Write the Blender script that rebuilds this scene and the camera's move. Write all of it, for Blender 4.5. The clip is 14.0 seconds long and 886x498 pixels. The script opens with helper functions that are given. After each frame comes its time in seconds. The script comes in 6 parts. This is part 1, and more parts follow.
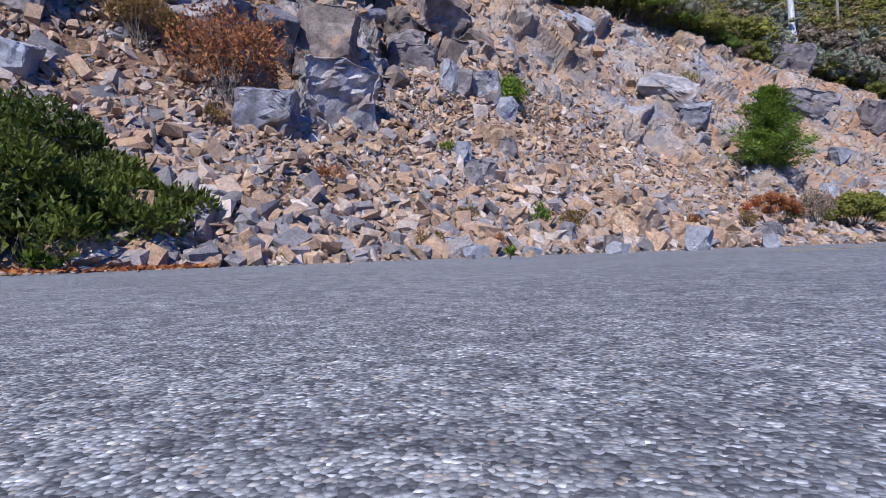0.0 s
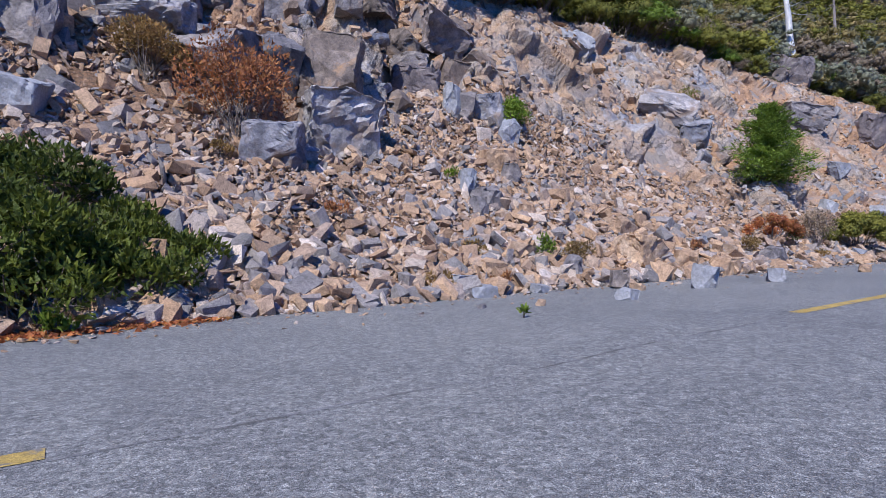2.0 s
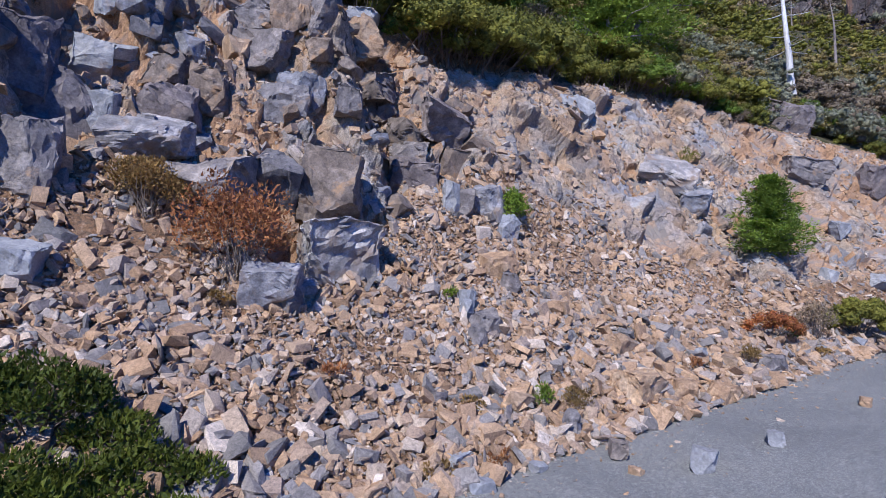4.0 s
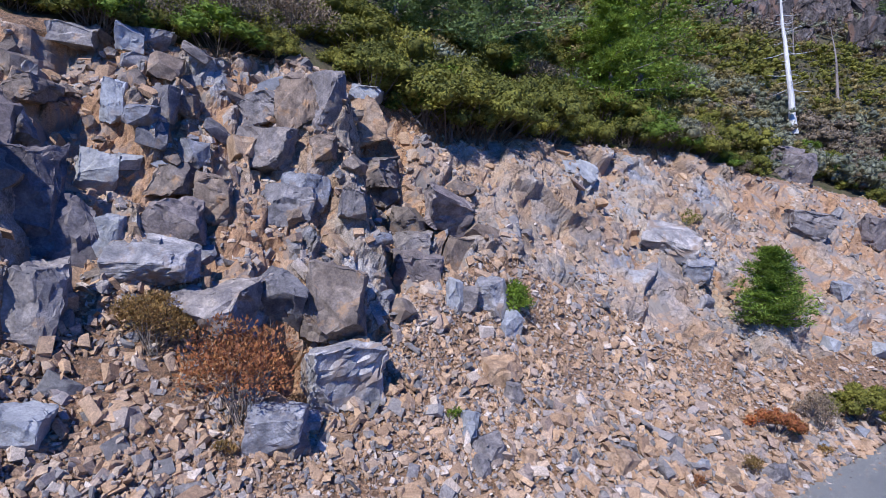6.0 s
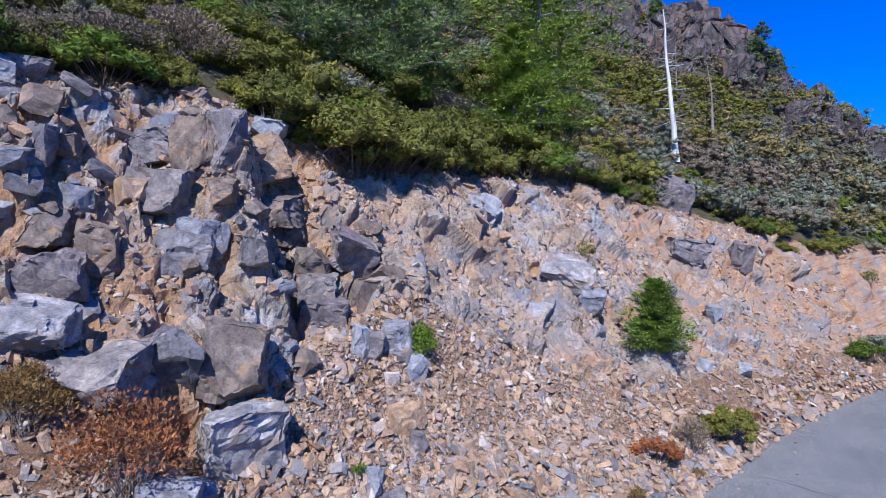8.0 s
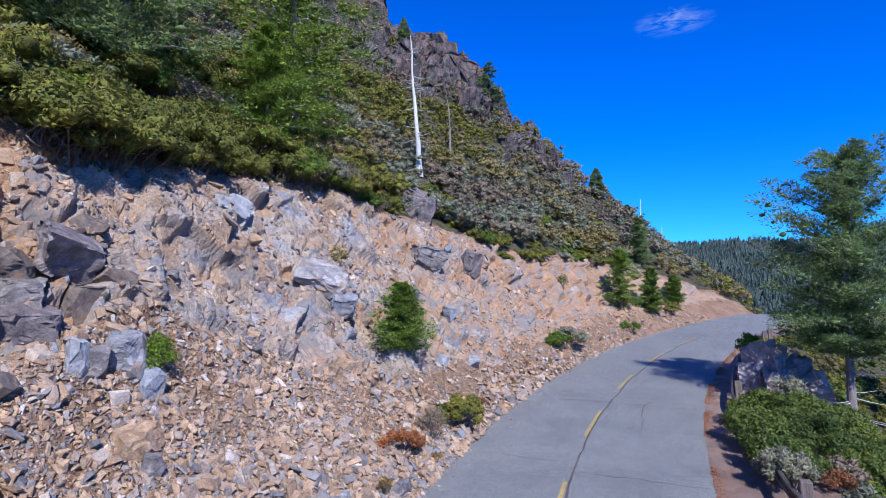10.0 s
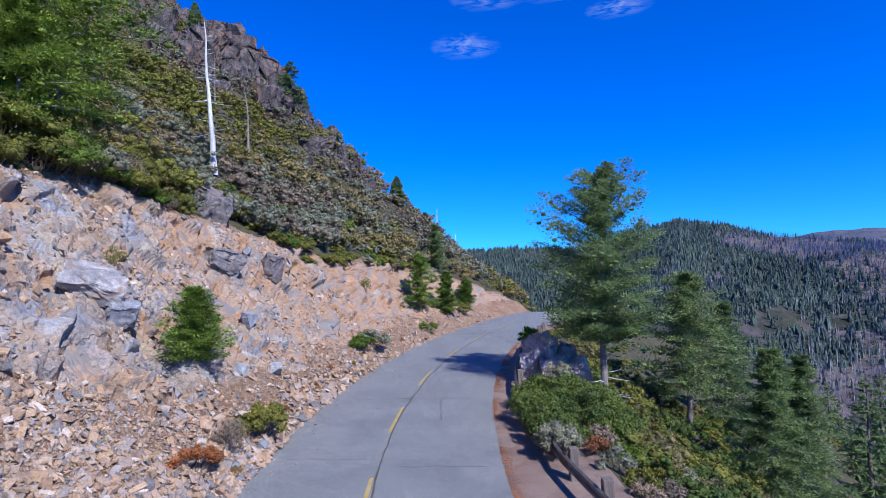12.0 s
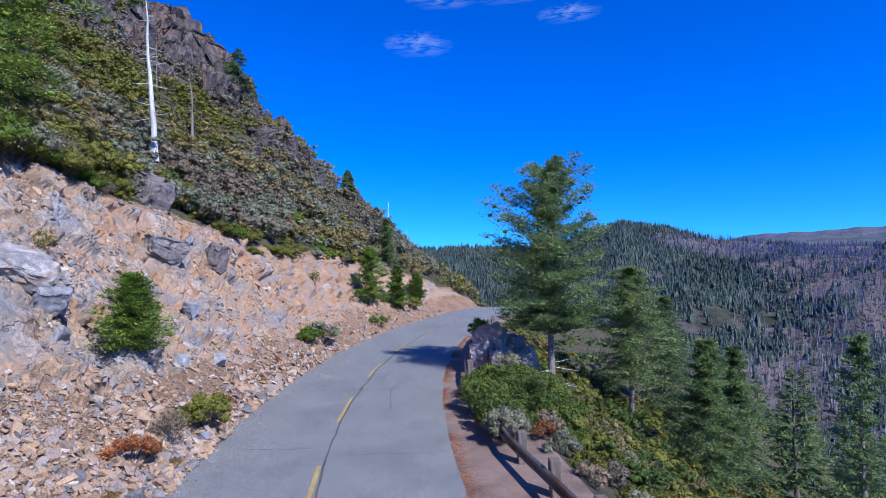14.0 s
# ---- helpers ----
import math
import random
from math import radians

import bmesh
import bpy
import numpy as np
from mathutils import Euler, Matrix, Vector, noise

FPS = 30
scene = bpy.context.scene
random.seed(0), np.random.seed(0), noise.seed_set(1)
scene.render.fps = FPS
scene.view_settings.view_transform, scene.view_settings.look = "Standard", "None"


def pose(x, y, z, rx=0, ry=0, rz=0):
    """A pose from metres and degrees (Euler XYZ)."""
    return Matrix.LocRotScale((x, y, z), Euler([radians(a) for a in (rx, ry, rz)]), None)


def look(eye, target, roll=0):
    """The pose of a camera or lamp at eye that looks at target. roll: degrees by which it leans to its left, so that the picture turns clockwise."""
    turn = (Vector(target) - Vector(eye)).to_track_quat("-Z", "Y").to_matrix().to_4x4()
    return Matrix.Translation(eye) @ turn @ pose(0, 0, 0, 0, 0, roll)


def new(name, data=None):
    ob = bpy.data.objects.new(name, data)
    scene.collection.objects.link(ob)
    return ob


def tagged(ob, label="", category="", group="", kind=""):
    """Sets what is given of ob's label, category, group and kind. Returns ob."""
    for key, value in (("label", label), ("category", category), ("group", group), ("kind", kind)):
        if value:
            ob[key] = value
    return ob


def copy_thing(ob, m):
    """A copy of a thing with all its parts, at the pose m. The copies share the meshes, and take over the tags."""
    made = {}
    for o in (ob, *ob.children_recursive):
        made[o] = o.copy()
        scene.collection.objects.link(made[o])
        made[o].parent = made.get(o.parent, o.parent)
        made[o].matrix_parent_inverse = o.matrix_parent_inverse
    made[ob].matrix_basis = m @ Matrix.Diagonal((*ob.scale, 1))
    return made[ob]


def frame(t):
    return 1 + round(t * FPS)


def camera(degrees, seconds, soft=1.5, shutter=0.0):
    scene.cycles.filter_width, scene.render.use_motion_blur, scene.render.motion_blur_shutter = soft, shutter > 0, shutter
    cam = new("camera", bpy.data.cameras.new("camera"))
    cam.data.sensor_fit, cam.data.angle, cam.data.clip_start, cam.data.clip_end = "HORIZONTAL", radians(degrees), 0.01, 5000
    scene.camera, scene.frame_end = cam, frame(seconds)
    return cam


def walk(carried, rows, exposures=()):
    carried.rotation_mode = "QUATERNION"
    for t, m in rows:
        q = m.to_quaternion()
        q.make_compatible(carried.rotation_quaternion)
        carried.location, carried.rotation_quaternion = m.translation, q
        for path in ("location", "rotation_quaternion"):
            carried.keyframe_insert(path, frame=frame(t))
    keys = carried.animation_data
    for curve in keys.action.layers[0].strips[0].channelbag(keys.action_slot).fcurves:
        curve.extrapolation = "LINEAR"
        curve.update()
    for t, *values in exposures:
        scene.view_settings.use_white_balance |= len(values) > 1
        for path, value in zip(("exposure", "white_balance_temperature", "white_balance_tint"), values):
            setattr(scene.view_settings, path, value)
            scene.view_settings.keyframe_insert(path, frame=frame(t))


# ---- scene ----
cam = camera(77.8, 14.0, soft=0.5)
PATH = [
    (0, (0.118, -0.262, -0.082), (0.109, 1.737, -0.039), -0.2),
    (0.5, (0.065, -0.263, -0.02), (0.06, 1.736, 0.029), -0.3),
    (1, (0.017, -0.276, 0.064), (0.014, 1.723, 0.117), -0.3),
    (1.5, (-0.001, -0.292, 0.175), (-0.003, 1.707, 0.232), -0.3),
    (2, (0.012, -0.301, 0.299), (0.009, 1.698, 0.357), -0.3),
    (2.5, (0.048, -0.298, 0.692), (0.043, 1.701, 0.752), -0.3),
    (3, (0.05, -0.307, 1.223), (0.045, 1.692, 1.287), -0.2),
    (3.2, (0.052, -0.311, 1.44), (0.047, 1.688, 1.505), -0.2),
    (5.3, (-0.002, -0.388, 3.665), (-0.008, 1.611, 3.733), 0.0),
    (5.5, (-0.018, -0.395, 3.865), (-0.024, 1.604, 3.934), 0.0),
    (6, (-0.011, -0.425, 4.342), (-0.018, 1.574, 4.412), 0.1),
    (6.5, (0.012, -0.44, 4.801), (0.005, 1.559, 4.871), 0.1),
    (7, (0.041, -0.45, 5.128), (0.039, 1.549, 5.2), 0.2),
    (7.5, (0.08, -0.526, 5.253), (0.186, 1.47, 5.326), 0.1),
    (8, (0.061, -0.577, 5.255), (0.38, 1.396, 5.335), -0.1),
    (8.2, (0.05, -0.6, 5.262), (0.463, 1.357, 5.344), -0.15),
    (10.3, (-0.086, -0.688, 5.156), (1.148, 0.883, 5.26), -0.6),
    (10.5, (-0.094, -0.663, 5.163), (1.197, 0.861, 5.267), -0.7),
    (11, (-0.165, -0.604, 5.14), (1.255, 0.8, 5.247), -0.9),
    (11.5, (-0.176, -0.613, 5.083), (1.371, 0.65, 5.193), -1.1),
    (12, (-0.273, -0.627, 5.017), (1.371, 0.506, 5.132), -1.3),
    (12.5, (-0.32, -0.656, 4.942), (1.382, 0.389, 5.044), -1.1),
    (13, (-0.265, -0.618, 4.87), (1.457, 0.396, 4.967), -1.0),
    (13.5, (-0.204, -0.59, 4.788), (1.525, 0.411, 4.888), -1.0),
    (14, (-0.225, -0.563, 4.706), (1.514, 0.419, 4.811), -0.9),
]
walk(cam, [(t, look(eye, target, roll)) for t, eye, target, roll in PATH], exposures=[(0, -0.03, 5950, 12), (3.2, -0.06, 5950, 12), (7.5, 0.08, 5720, 12), (10.5, 0.08, 5650, 12), (14, 0.08, 5600, 12)])

# ---- world and light ----
SUN_EL, SUN_AZ = 43.0, 20.0          # height of the sun; the way its light goes, from +y towards +x
_el, _az = radians(SUN_EL), radians(SUN_AZ)
TRAVEL = Vector((math.sin(_az) * math.cos(_el), math.cos(_az) * math.cos(_el), -math.sin(_el)))
sun = new("sun", bpy.data.lights.new("sun", "SUN"))
sun.data.energy, sun.data.angle, sun.data.color = 5.9, radians(0.53), (1.0, 0.95, 0.88)
sun.matrix_world = look(-TRAVEL * 200, (0, 0, 0))
world = bpy.data.worlds.new("sky")
scene.world = world
world.use_nodes = True
wn, wl = world.node_tree.nodes, world.node_tree.links
sky = wn.new("ShaderNodeTexSky")
sky.sky_type, sky.sun_disc = "NISHITA", False
sky.sun_elevation, sky.sun_rotation = _el, _az + math.pi
sky.altitude, sky.air_density, sky.dust_density, sky.ozone_density = 1500, 1.0, 0.3, 3.0
hue = wn.new("ShaderNodeHueSaturation")
hue.inputs["Saturation"].default_value = 1.3
wl.new(sky.outputs[0], hue.inputs["Color"])
tint = wn.new("ShaderNodeMix")
tint.data_type, tint.blend_type = "RGBA", "MULTIPLY"
tint.inputs[0].default_value, tint.inputs[7].default_value = 1.0, (0.25, 0.97, 2.05, 1)
wl.new(hue.outputs[0], tint.inputs[6])
wl.new(tint.outputs[2], wn["Background"].inputs[0])
wn["Background"].inputs[1].default_value = 0.098
scene.view_settings.exposure = 0.0


# ---- materials ----
def nodes_of(name):
    m = bpy.data.materials.new(name)
    m.use_nodes = True
    return m, m.node_tree.nodes, m.node_tree.links, m.node_tree.nodes["Principled BSDF"]


def ramp(n, stops):
    r = n.new("ShaderNodeValToRGB")
    e = r.color_ramp.elements
    while len(e) < len(stops):
        e.new(0.5)
    for k, (p, c) in zip(e, stops):
        k.position, k.color = p, (*c, 1)
    return r


def noise_node(n, l, coord, scale, detail=4, rough=0.6, stretch=None, lift=0.0):
    t = n.new("ShaderNodeTexNoise")
    t.inputs["Scale"].default_value, t.inputs["Detail"].default_value, t.inputs["Roughness"].default_value = scale, detail, rough
    t.inputs["Distortion"].default_value = lift
    if stretch:
        mp = n.new("ShaderNodeMapping")
        mp.inputs["Scale"].default_value = stretch
        l.new(coord, mp.inputs[0])
        coord = mp.outputs[0]
    l.new(coord, t.inputs["Vector"])
    return t


def mix(n, l, kind, fac, a, b):
    m = n.new("ShaderNodeMix")
    m.data_type, m.blend_type = "RGBA", kind
    for sock, v in ((0, fac), (6, a), (7, b)):
        if hasattr(v, "links"):
            l.new(v, m.inputs[sock])
        elif isinstance(v, tuple):
            m.inputs[sock].default_value = (*v, 1)
        else:
            m.inputs[sock].default_value = v
    return m.outputs[2]


def surface(name, big, small, rough=0.85, big_scale=0.8, small_scale=14.0, bump=0.3, bump_scale=30.0, vary=0.0, island=False,
            local=False, stain=None, stain_scale=0.5, stain_edge=(0.5, 0.62), stretch=None, spec=0.3, cracks=(), relief=0.05, grain=0.35, patch=None, cells=None):
    """A weathered surface: a broad ramp, a fine ramp laid over it, an optional stain, relief, and a tint by object or by piece."""
    m, n, l, b = nodes_of(name)
    if local:
        co = n.new("ShaderNodeTexCoord").outputs["Object"]
    else:
        co = n.new("ShaderNodeNewGeometry").outputs["Position"]
    r1 = ramp(n, big)
    l.new(noise_node(n, l, co, big_scale, 5, 0.62, stretch, 0.4).outputs[0], r1.inputs[0])
    r2 = ramp(n, small)
    l.new(noise_node(n, l, co, small_scale, 6, 0.7, stretch).outputs[0], r2.inputs[0])
    col = mix(n, l, "MULTIPLY", 1.0, r1.outputs[0], r2.outputs[0])
    if grain:
        r3 = ramp(n, [(0.36, (1 - grain,) * 3), (0.64, (1 + grain,) * 3)])
        l.new(noise_node(n, l, co, small_scale * 4.3, 3, 0.7).outputs[0], r3.inputs[0])
        col = mix(n, l, "MULTIPLY", 1.0, col, r3.outputs[0])
    if patch:
        rp = ramp(n, [(patch[2][0], (0, 0, 0)), (patch[2][1], (1, 1, 1))])
        l.new(noise_node(n, l, co, patch[1], 5, 0.6, None, 0.6).outputs[0], rp.inputs[0])
        col = mix(n, l, "MIX", rp.outputs[0], col, mix(n, l, "MULTIPLY", 1.0, r2.outputs[0], patch[0]))
    if cells:                                              # broken faces, each of its own tone
        wv = n.new("ShaderNodeVectorMath")
        wv.operation = "MULTIPLY_ADD"
        l.new(noise_node(n, l, co, cells[0] * 2.0, 3, 0.6).outputs["Color"], wv.inputs[0])
        wv.inputs[1].default_value = (0.35 / cells[0],) * 3
        l.new(co, wv.inputs[2])
        cv = n.new("ShaderNodeTexVoronoi")
        cv.inputs["Scale"].default_value = cells[0]
        l.new(wv.outputs[0], cv.inputs["Vector"])
        one = n.new("ShaderNodeSeparateColor")
        l.new(cv.outputs["Color"], one.inputs[0])
        rc = ramp(n, cells[1])
        l.new(one.outputs[0], rc.inputs[0])
        col = mix(n, l, "MULTIPLY", 1.0, col, rc.outputs[0])
    if stain:
        rs = ramp(n, [(stain_edge[0], (0, 0, 0)), (stain_edge[1], (1, 1, 1))])
        l.new(noise_node(n, l, co, stain_scale, 6, 0.65, stretch, 0.8).outputs[0], rs.inputs[0])
        col = mix(n, l, "MIX", rs.outputs[0], col, stain)
    if vary:
        if island:
            rnd = n.new("ShaderNodeNewGeometry").outputs["Random Per Island"]
        else:
            rnd = n.new("ShaderNodeObjectInfo").outputs["Random"]
        rv = ramp(n, vary)
        l.new(rnd, rv.inputs[0])
        col = mix(n, l, "MULTIPLY", 1.0, col, rv.outputs[0])
    joints = []
    for scale, width, dark in cracks:
        wob = n.new("ShaderNodeVectorMath")
        wob.operation = "MULTIPLY_ADD"
        l.new(noise_node(n, l, co, scale * 1.7, 4, 0.6).outputs["Color"], wob.inputs[0])
        wob.inputs[1].default_value = (0.7 / scale,) * 3
        l.new(co, wob.inputs[2])
        vo = n.new("ShaderNodeTexVoronoi")
        vo.feature = "DISTANCE_TO_EDGE"
        vo.inputs["Scale"].default_value = scale
        l.new(wob.outputs[0], vo.inputs["Vector"])
        rj = ramp(n, [(0.0, (dark, dark, dark)), (width, (1, 1, 1))])
        l.new(vo.outputs["Distance"], rj.inputs[0])
        gone = ramp(n, [(0.47, (0, 0, 0)), (0.57, (1, 1, 1))])
        l.new(noise_node(n, l, co, scale * 0.6, 3, 0.6).outputs[0], gone.inputs[0])
        line = mix(n, l, "MIX", gone.outputs[0], (1.0, 1.0, 1.0), rj.outputs[0])
        col = mix(n, l, "MULTIPLY", 1.0, col, line)
        joints.append(line)
    l.new(col, b.inputs["Base Color"])
    b.inputs["Roughness"].default_value = rough
    b.inputs["Specular IOR Level"].default_value = spec
    if bump:
        bp = n.new("ShaderNodeBump")
        bp.inputs["Strength"].default_value, bp.inputs["Distance"].default_value = bump, relief
        l.new(noise_node(n, l, co, bump_scale, 8, 0.7, stretch).outputs[0], bp.inputs["Height"])
        for line in joints:
            nb = n.new("ShaderNodeBump")
            nb.inputs["Strength"].default_value, nb.inputs["Distance"].default_value = 0.8, 0.6 * relief
            l.new(line, nb.inputs["Height"])
            l.new(bp.outputs[0], nb.inputs["Normal"])
            bp = nb
        l.new(bp.outputs[0], b.inputs["Normal"])
    return m


def leaf_mat(name, stops, through_light=0.35, rough=0.55, patch=1.2):
    """Foliage: each leaf its own tint, broad patches, and light that comes through."""
    m, n, l, b = nodes_of(name)
    geo = n.new("ShaderNodeNewGeometry")
    r = ramp(n, stops)
    calm = n.new("ShaderNodeMath")
    calm.operation = "MULTIPLY_ADD"
    calm.inputs[1].default_value, calm.inputs[2].default_value = 0.6, 0.2
    l.new(geo.outputs["Random Per Island"], calm.inputs[0])
    l.new(calm.outputs[0], r.inputs[0])
    fleck = ramp(n, [(0.36, (0.55, 0.57, 0.55)), (0.52, (1.0, 1.0, 1.0)), (0.66, (1.3, 1.28, 1.2))])
    l.new(noise_node(n, l, geo.outputs["Position"], 16 * patch, 3, 0.7).outputs[0], fleck.inputs[0])
    rp = ramp(n, [(0.32, (0.62, 0.64, 0.64)), (0.5, (0.98, 0.98, 0.96)), (0.68, (1.35, 1.31, 1.18))])
    l.new(noise_node(n, l, geo.outputs["Position"], patch, 3, 0.6).outputs[0], rp.inputs[0])
    col = mix(n, l, "MULTIPLY", 1.0, mix(n, l, "MULTIPLY", 1.0, r.outputs[0], fleck.outputs[0]), rp.outputs[0])
    ro = ramp(n, [(0.0, (0.75, 0.8, 0.75)), (1.0, (1.2, 1.15, 1.0))])
    l.new(n.new("ShaderNodeObjectInfo").outputs["Random"], ro.inputs[0])
    col = mix(n, l, "MULTIPLY", 1.0, col, ro.outputs[0])
    l.new(col, b.inputs["Base Color"])
    b.inputs["Roughness"].default_value = rough
    b.inputs["Specular IOR Level"].default_value = 0.22
    lump = n.new("ShaderNodeBump")
    lump.inputs["Strength"].default_value, lump.inputs["Distance"].default_value = 0.7, 0.06 / patch
    l.new(noise_node(n, l, geo.outputs["Position"], 11 * patch, 4, 0.7).outputs[0], lump.inputs["Height"])
    l.new(lump.outputs[0], b.inputs["Normal"])
    tr = n.new("ShaderNodeBsdfTranslucent")
    l.new(col, tr.inputs[0])
    ms = n.new("ShaderNodeMixShader")
    ms.inputs[0].default_value = through_light
    l.new(b.outputs[0], ms.inputs[1]), l.new(tr.outputs[0], ms.inputs[2])
    l.new(ms.outputs[0], n["Material Output"].inputs[0])
    return m


FINE = [(0.3, (0.55, 0.55, 0.55)), (0.5, (0.95, 0.95, 0.95)), (0.72, (1.3, 1.28, 1.25))]
STONE_TINTS = [(0.0, (0.36, 0.39, 0.43)), (0.16, (0.62, 0.64, 0.68)), (0.3, (0.74, 0.62, 0.53)), (0.46, (1.02, 0.79, 0.55)), (0.62, (0.60, 0.455, 0.335)), (0.78, (0.92, 0.69, 0.47)), (0.92, (0.92, 0.83, 0.72)), (1.0, (1.22, 1.20, 1.16))]
M_TALUS = surface("talus_soil", [(0.3, (0.230, 0.150, 0.095)), (0.5, (0.320, 0.210, 0.135)), (0.7, (0.370, 0.265, 0.190))], FINE, 0.95, 0.7, 16, 1.0, 34,
                  cells=(26.0, [(0.0, (0.55, 0.57, 0.60)), (0.25, (0.85, 0.82, 0.80)), (0.5, (1.05, 0.95, 0.85)), (0.8, (1.0, 0.85, 0.72)), (1.0, (1.45, 1.4, 1.35))]), relief=0.08)
FACES = [(0.0, (0.66, 0.68, 0.74)), (0.25, (0.95, 0.97, 1.02)), (0.45, (1.12, 1.0, 0.86)), (0.62, (0.80, 0.71, 0.62)), (0.8, (1.18, 1.18, 1.2)), (1.0, (1.1, 0.9, 0.7))]
M_CLIFF = surface("cliff_rock", [(0.28, (0.211, 0.171, 0.139)), (0.38, (0.342, 0.269, 0.209)), (0.46, (0.416, 0.325, 0.246)), (0.54, (0.376, 0.331, 0.285)), (0.62, (0.359, 0.348, 0.342)), (0.74, (0.456, 0.439, 0.424))],
                  [(0.28, (0.380, 0.360, 0.345)), (0.42, (0.850, 0.815, 0.775)), (0.56, (1.070, 1.030, 0.980)), (0.72, (1.400, 1.350, 1.285))], 0.85, 0.55, 8, 1.0, 15, stain=(0.42, 0.27, 0.165), stain_scale=0.6, stain_edge=(0.56, 0.76),
                  cracks=((0.6, 0.022, 0.25), (2.3, 0.03, 0.6)), patch=((0.31, 0.31, 0.325), 0.26, (0.54, 0.70)), relief=0.07, cells=(1.5, FACES))
M_ORANGE = surface("orange_soil", [(0.3, (0.27, 0.160, 0.092)), (0.5, (0.415, 0.250, 0.142)), (0.7, (0.46, 0.315, 0.210))], FINE, 0.95, 0.9, 10, 1.0, 14,
                   stain=(0.25, 0.215, 0.19), stain_scale=0.9, stain_edge=(0.46, 0.60))
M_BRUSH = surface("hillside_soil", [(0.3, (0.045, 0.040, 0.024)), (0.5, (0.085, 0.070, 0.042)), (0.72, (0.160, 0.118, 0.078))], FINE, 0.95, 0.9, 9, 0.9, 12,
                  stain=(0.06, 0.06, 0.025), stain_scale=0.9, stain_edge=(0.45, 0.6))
M_SHOULDER = surface("shoulder_gravel", [(0.3, (0.200, 0.130, 0.100)), (0.6, (0.330, 0.235, 0.190))], FINE, 0.95, 1.2, 40, 0.8, 60,
                     stain=(0.32, 0.21, 0.15), stain_scale=0.8, stain_edge=(0.56, 0.7))
def asphalt():
    """Chip-sealed road: pale and dark chips in dark binder, fading into broad worn tones."""
    m, n, l, b = nodes_of("asphalt")
    co = n.new("ShaderNodeNewGeometry").outputs["Position"]
    v = n.new("ShaderNodeTexVoronoi")
    v.inputs["Scale"].default_value = 430
    v.inputs["Randomness"].default_value = 1.0
    l.new(co, v.inputs["Vector"])
    chip = ramp(n, [(0.0, (0.064, 0.065, 0.063)), (0.3, (0.144, 0.148, 0.143)), (0.62, (0.251, 0.257, 0.243)), (0.86, (0.370, 0.377, 0.350)), (0.93, (0.353, 0.286, 0.207)), (0.97, (0.536, 0.541, 0.508))])
    sep = n.new("ShaderNodeSeparateColor")
    l.new(v.outputs["Color"], sep.inputs[0])
    l.new(sep.outputs[0], chip.inputs[0])
    gap = ramp(n, [(0.35, (1, 1, 1)), (0.75, (0.55, 0.55, 0.57))])
    l.new(v.outputs["Distance"], gap.inputs[0])
    col = mix(n, l, "MULTIPLY", 0.8, chip.outputs[0], gap.outputs[0])
    broad = ramp(n, [(0.3, (0.8, 0.8, 0.82)), (0.5, (1, 1, 1)), (0.7, (1.12, 1.1, 1.08))])
    l.new(noise_node(n, l, co, 0.5, 6, 0.65, None, 0.5).outputs[0], broad.inputs[0])
    col = mix(n, l, "MULTIPLY", 1.0, col, broad.outputs[0])
    mid = ramp(n, [(0.34, (0.68, 0.68, 0.70)), (0.66, (1.33, 1.33, 1.32))])
    l.new(noise_node(n, l, co, 75, 6, 0.8).outputs[0], mid.inputs[0])
    col = mix(n, l, "MULTIPLY", 1.0, col, mid.outputs[0])
    blob = n.new("ShaderNodeTexVoronoi")
    blob.inputs["Scale"].default_value = 62
    l.new(co, blob.inputs["Vector"])
    bs = n.new("ShaderNodeSeparateColor")
    l.new(blob.outputs["Color"], bs.inputs[0])
    lot = ramp(n, [(0.0, (0.64, 0.64, 0.65)), (0.3, (0.88, 0.88, 0.89)), (0.7, (1.08, 1.08, 1.07)), (1.0, (1.42, 1.41, 1.38))])
    l.new(bs.outputs[0], lot.inputs[0])
    col = mix(n, l, "MULTIPLY", 1.0, col, lot.outputs[0])
    worn = ramp(n, [(0.36, (0.91, 0.91, 0.92)), (0.5, (1, 1, 1)), (0.66, (1.07, 1.07, 1.06))])
    l.new(noise_node(n, l, co, 9, 5, 0.75).outputs[0], worn.inputs[0])
    col = mix(n, l, "MULTIPLY", 1.0, col, worn.outputs[0])
    l.new(col, b.inputs["Base Color"])
    b.inputs["Roughness"].default_value = 0.8
    bp = n.new("ShaderNodeBump")
    bp.inputs["Strength"].default_value, bp.inputs["Distance"].default_value, bp.invert = 0.35, 0.003, True
    l.new(v.outputs["Distance"], bp.inputs["Height"])
    l.new(bp.outputs[0], b.inputs["Normal"])
    return m


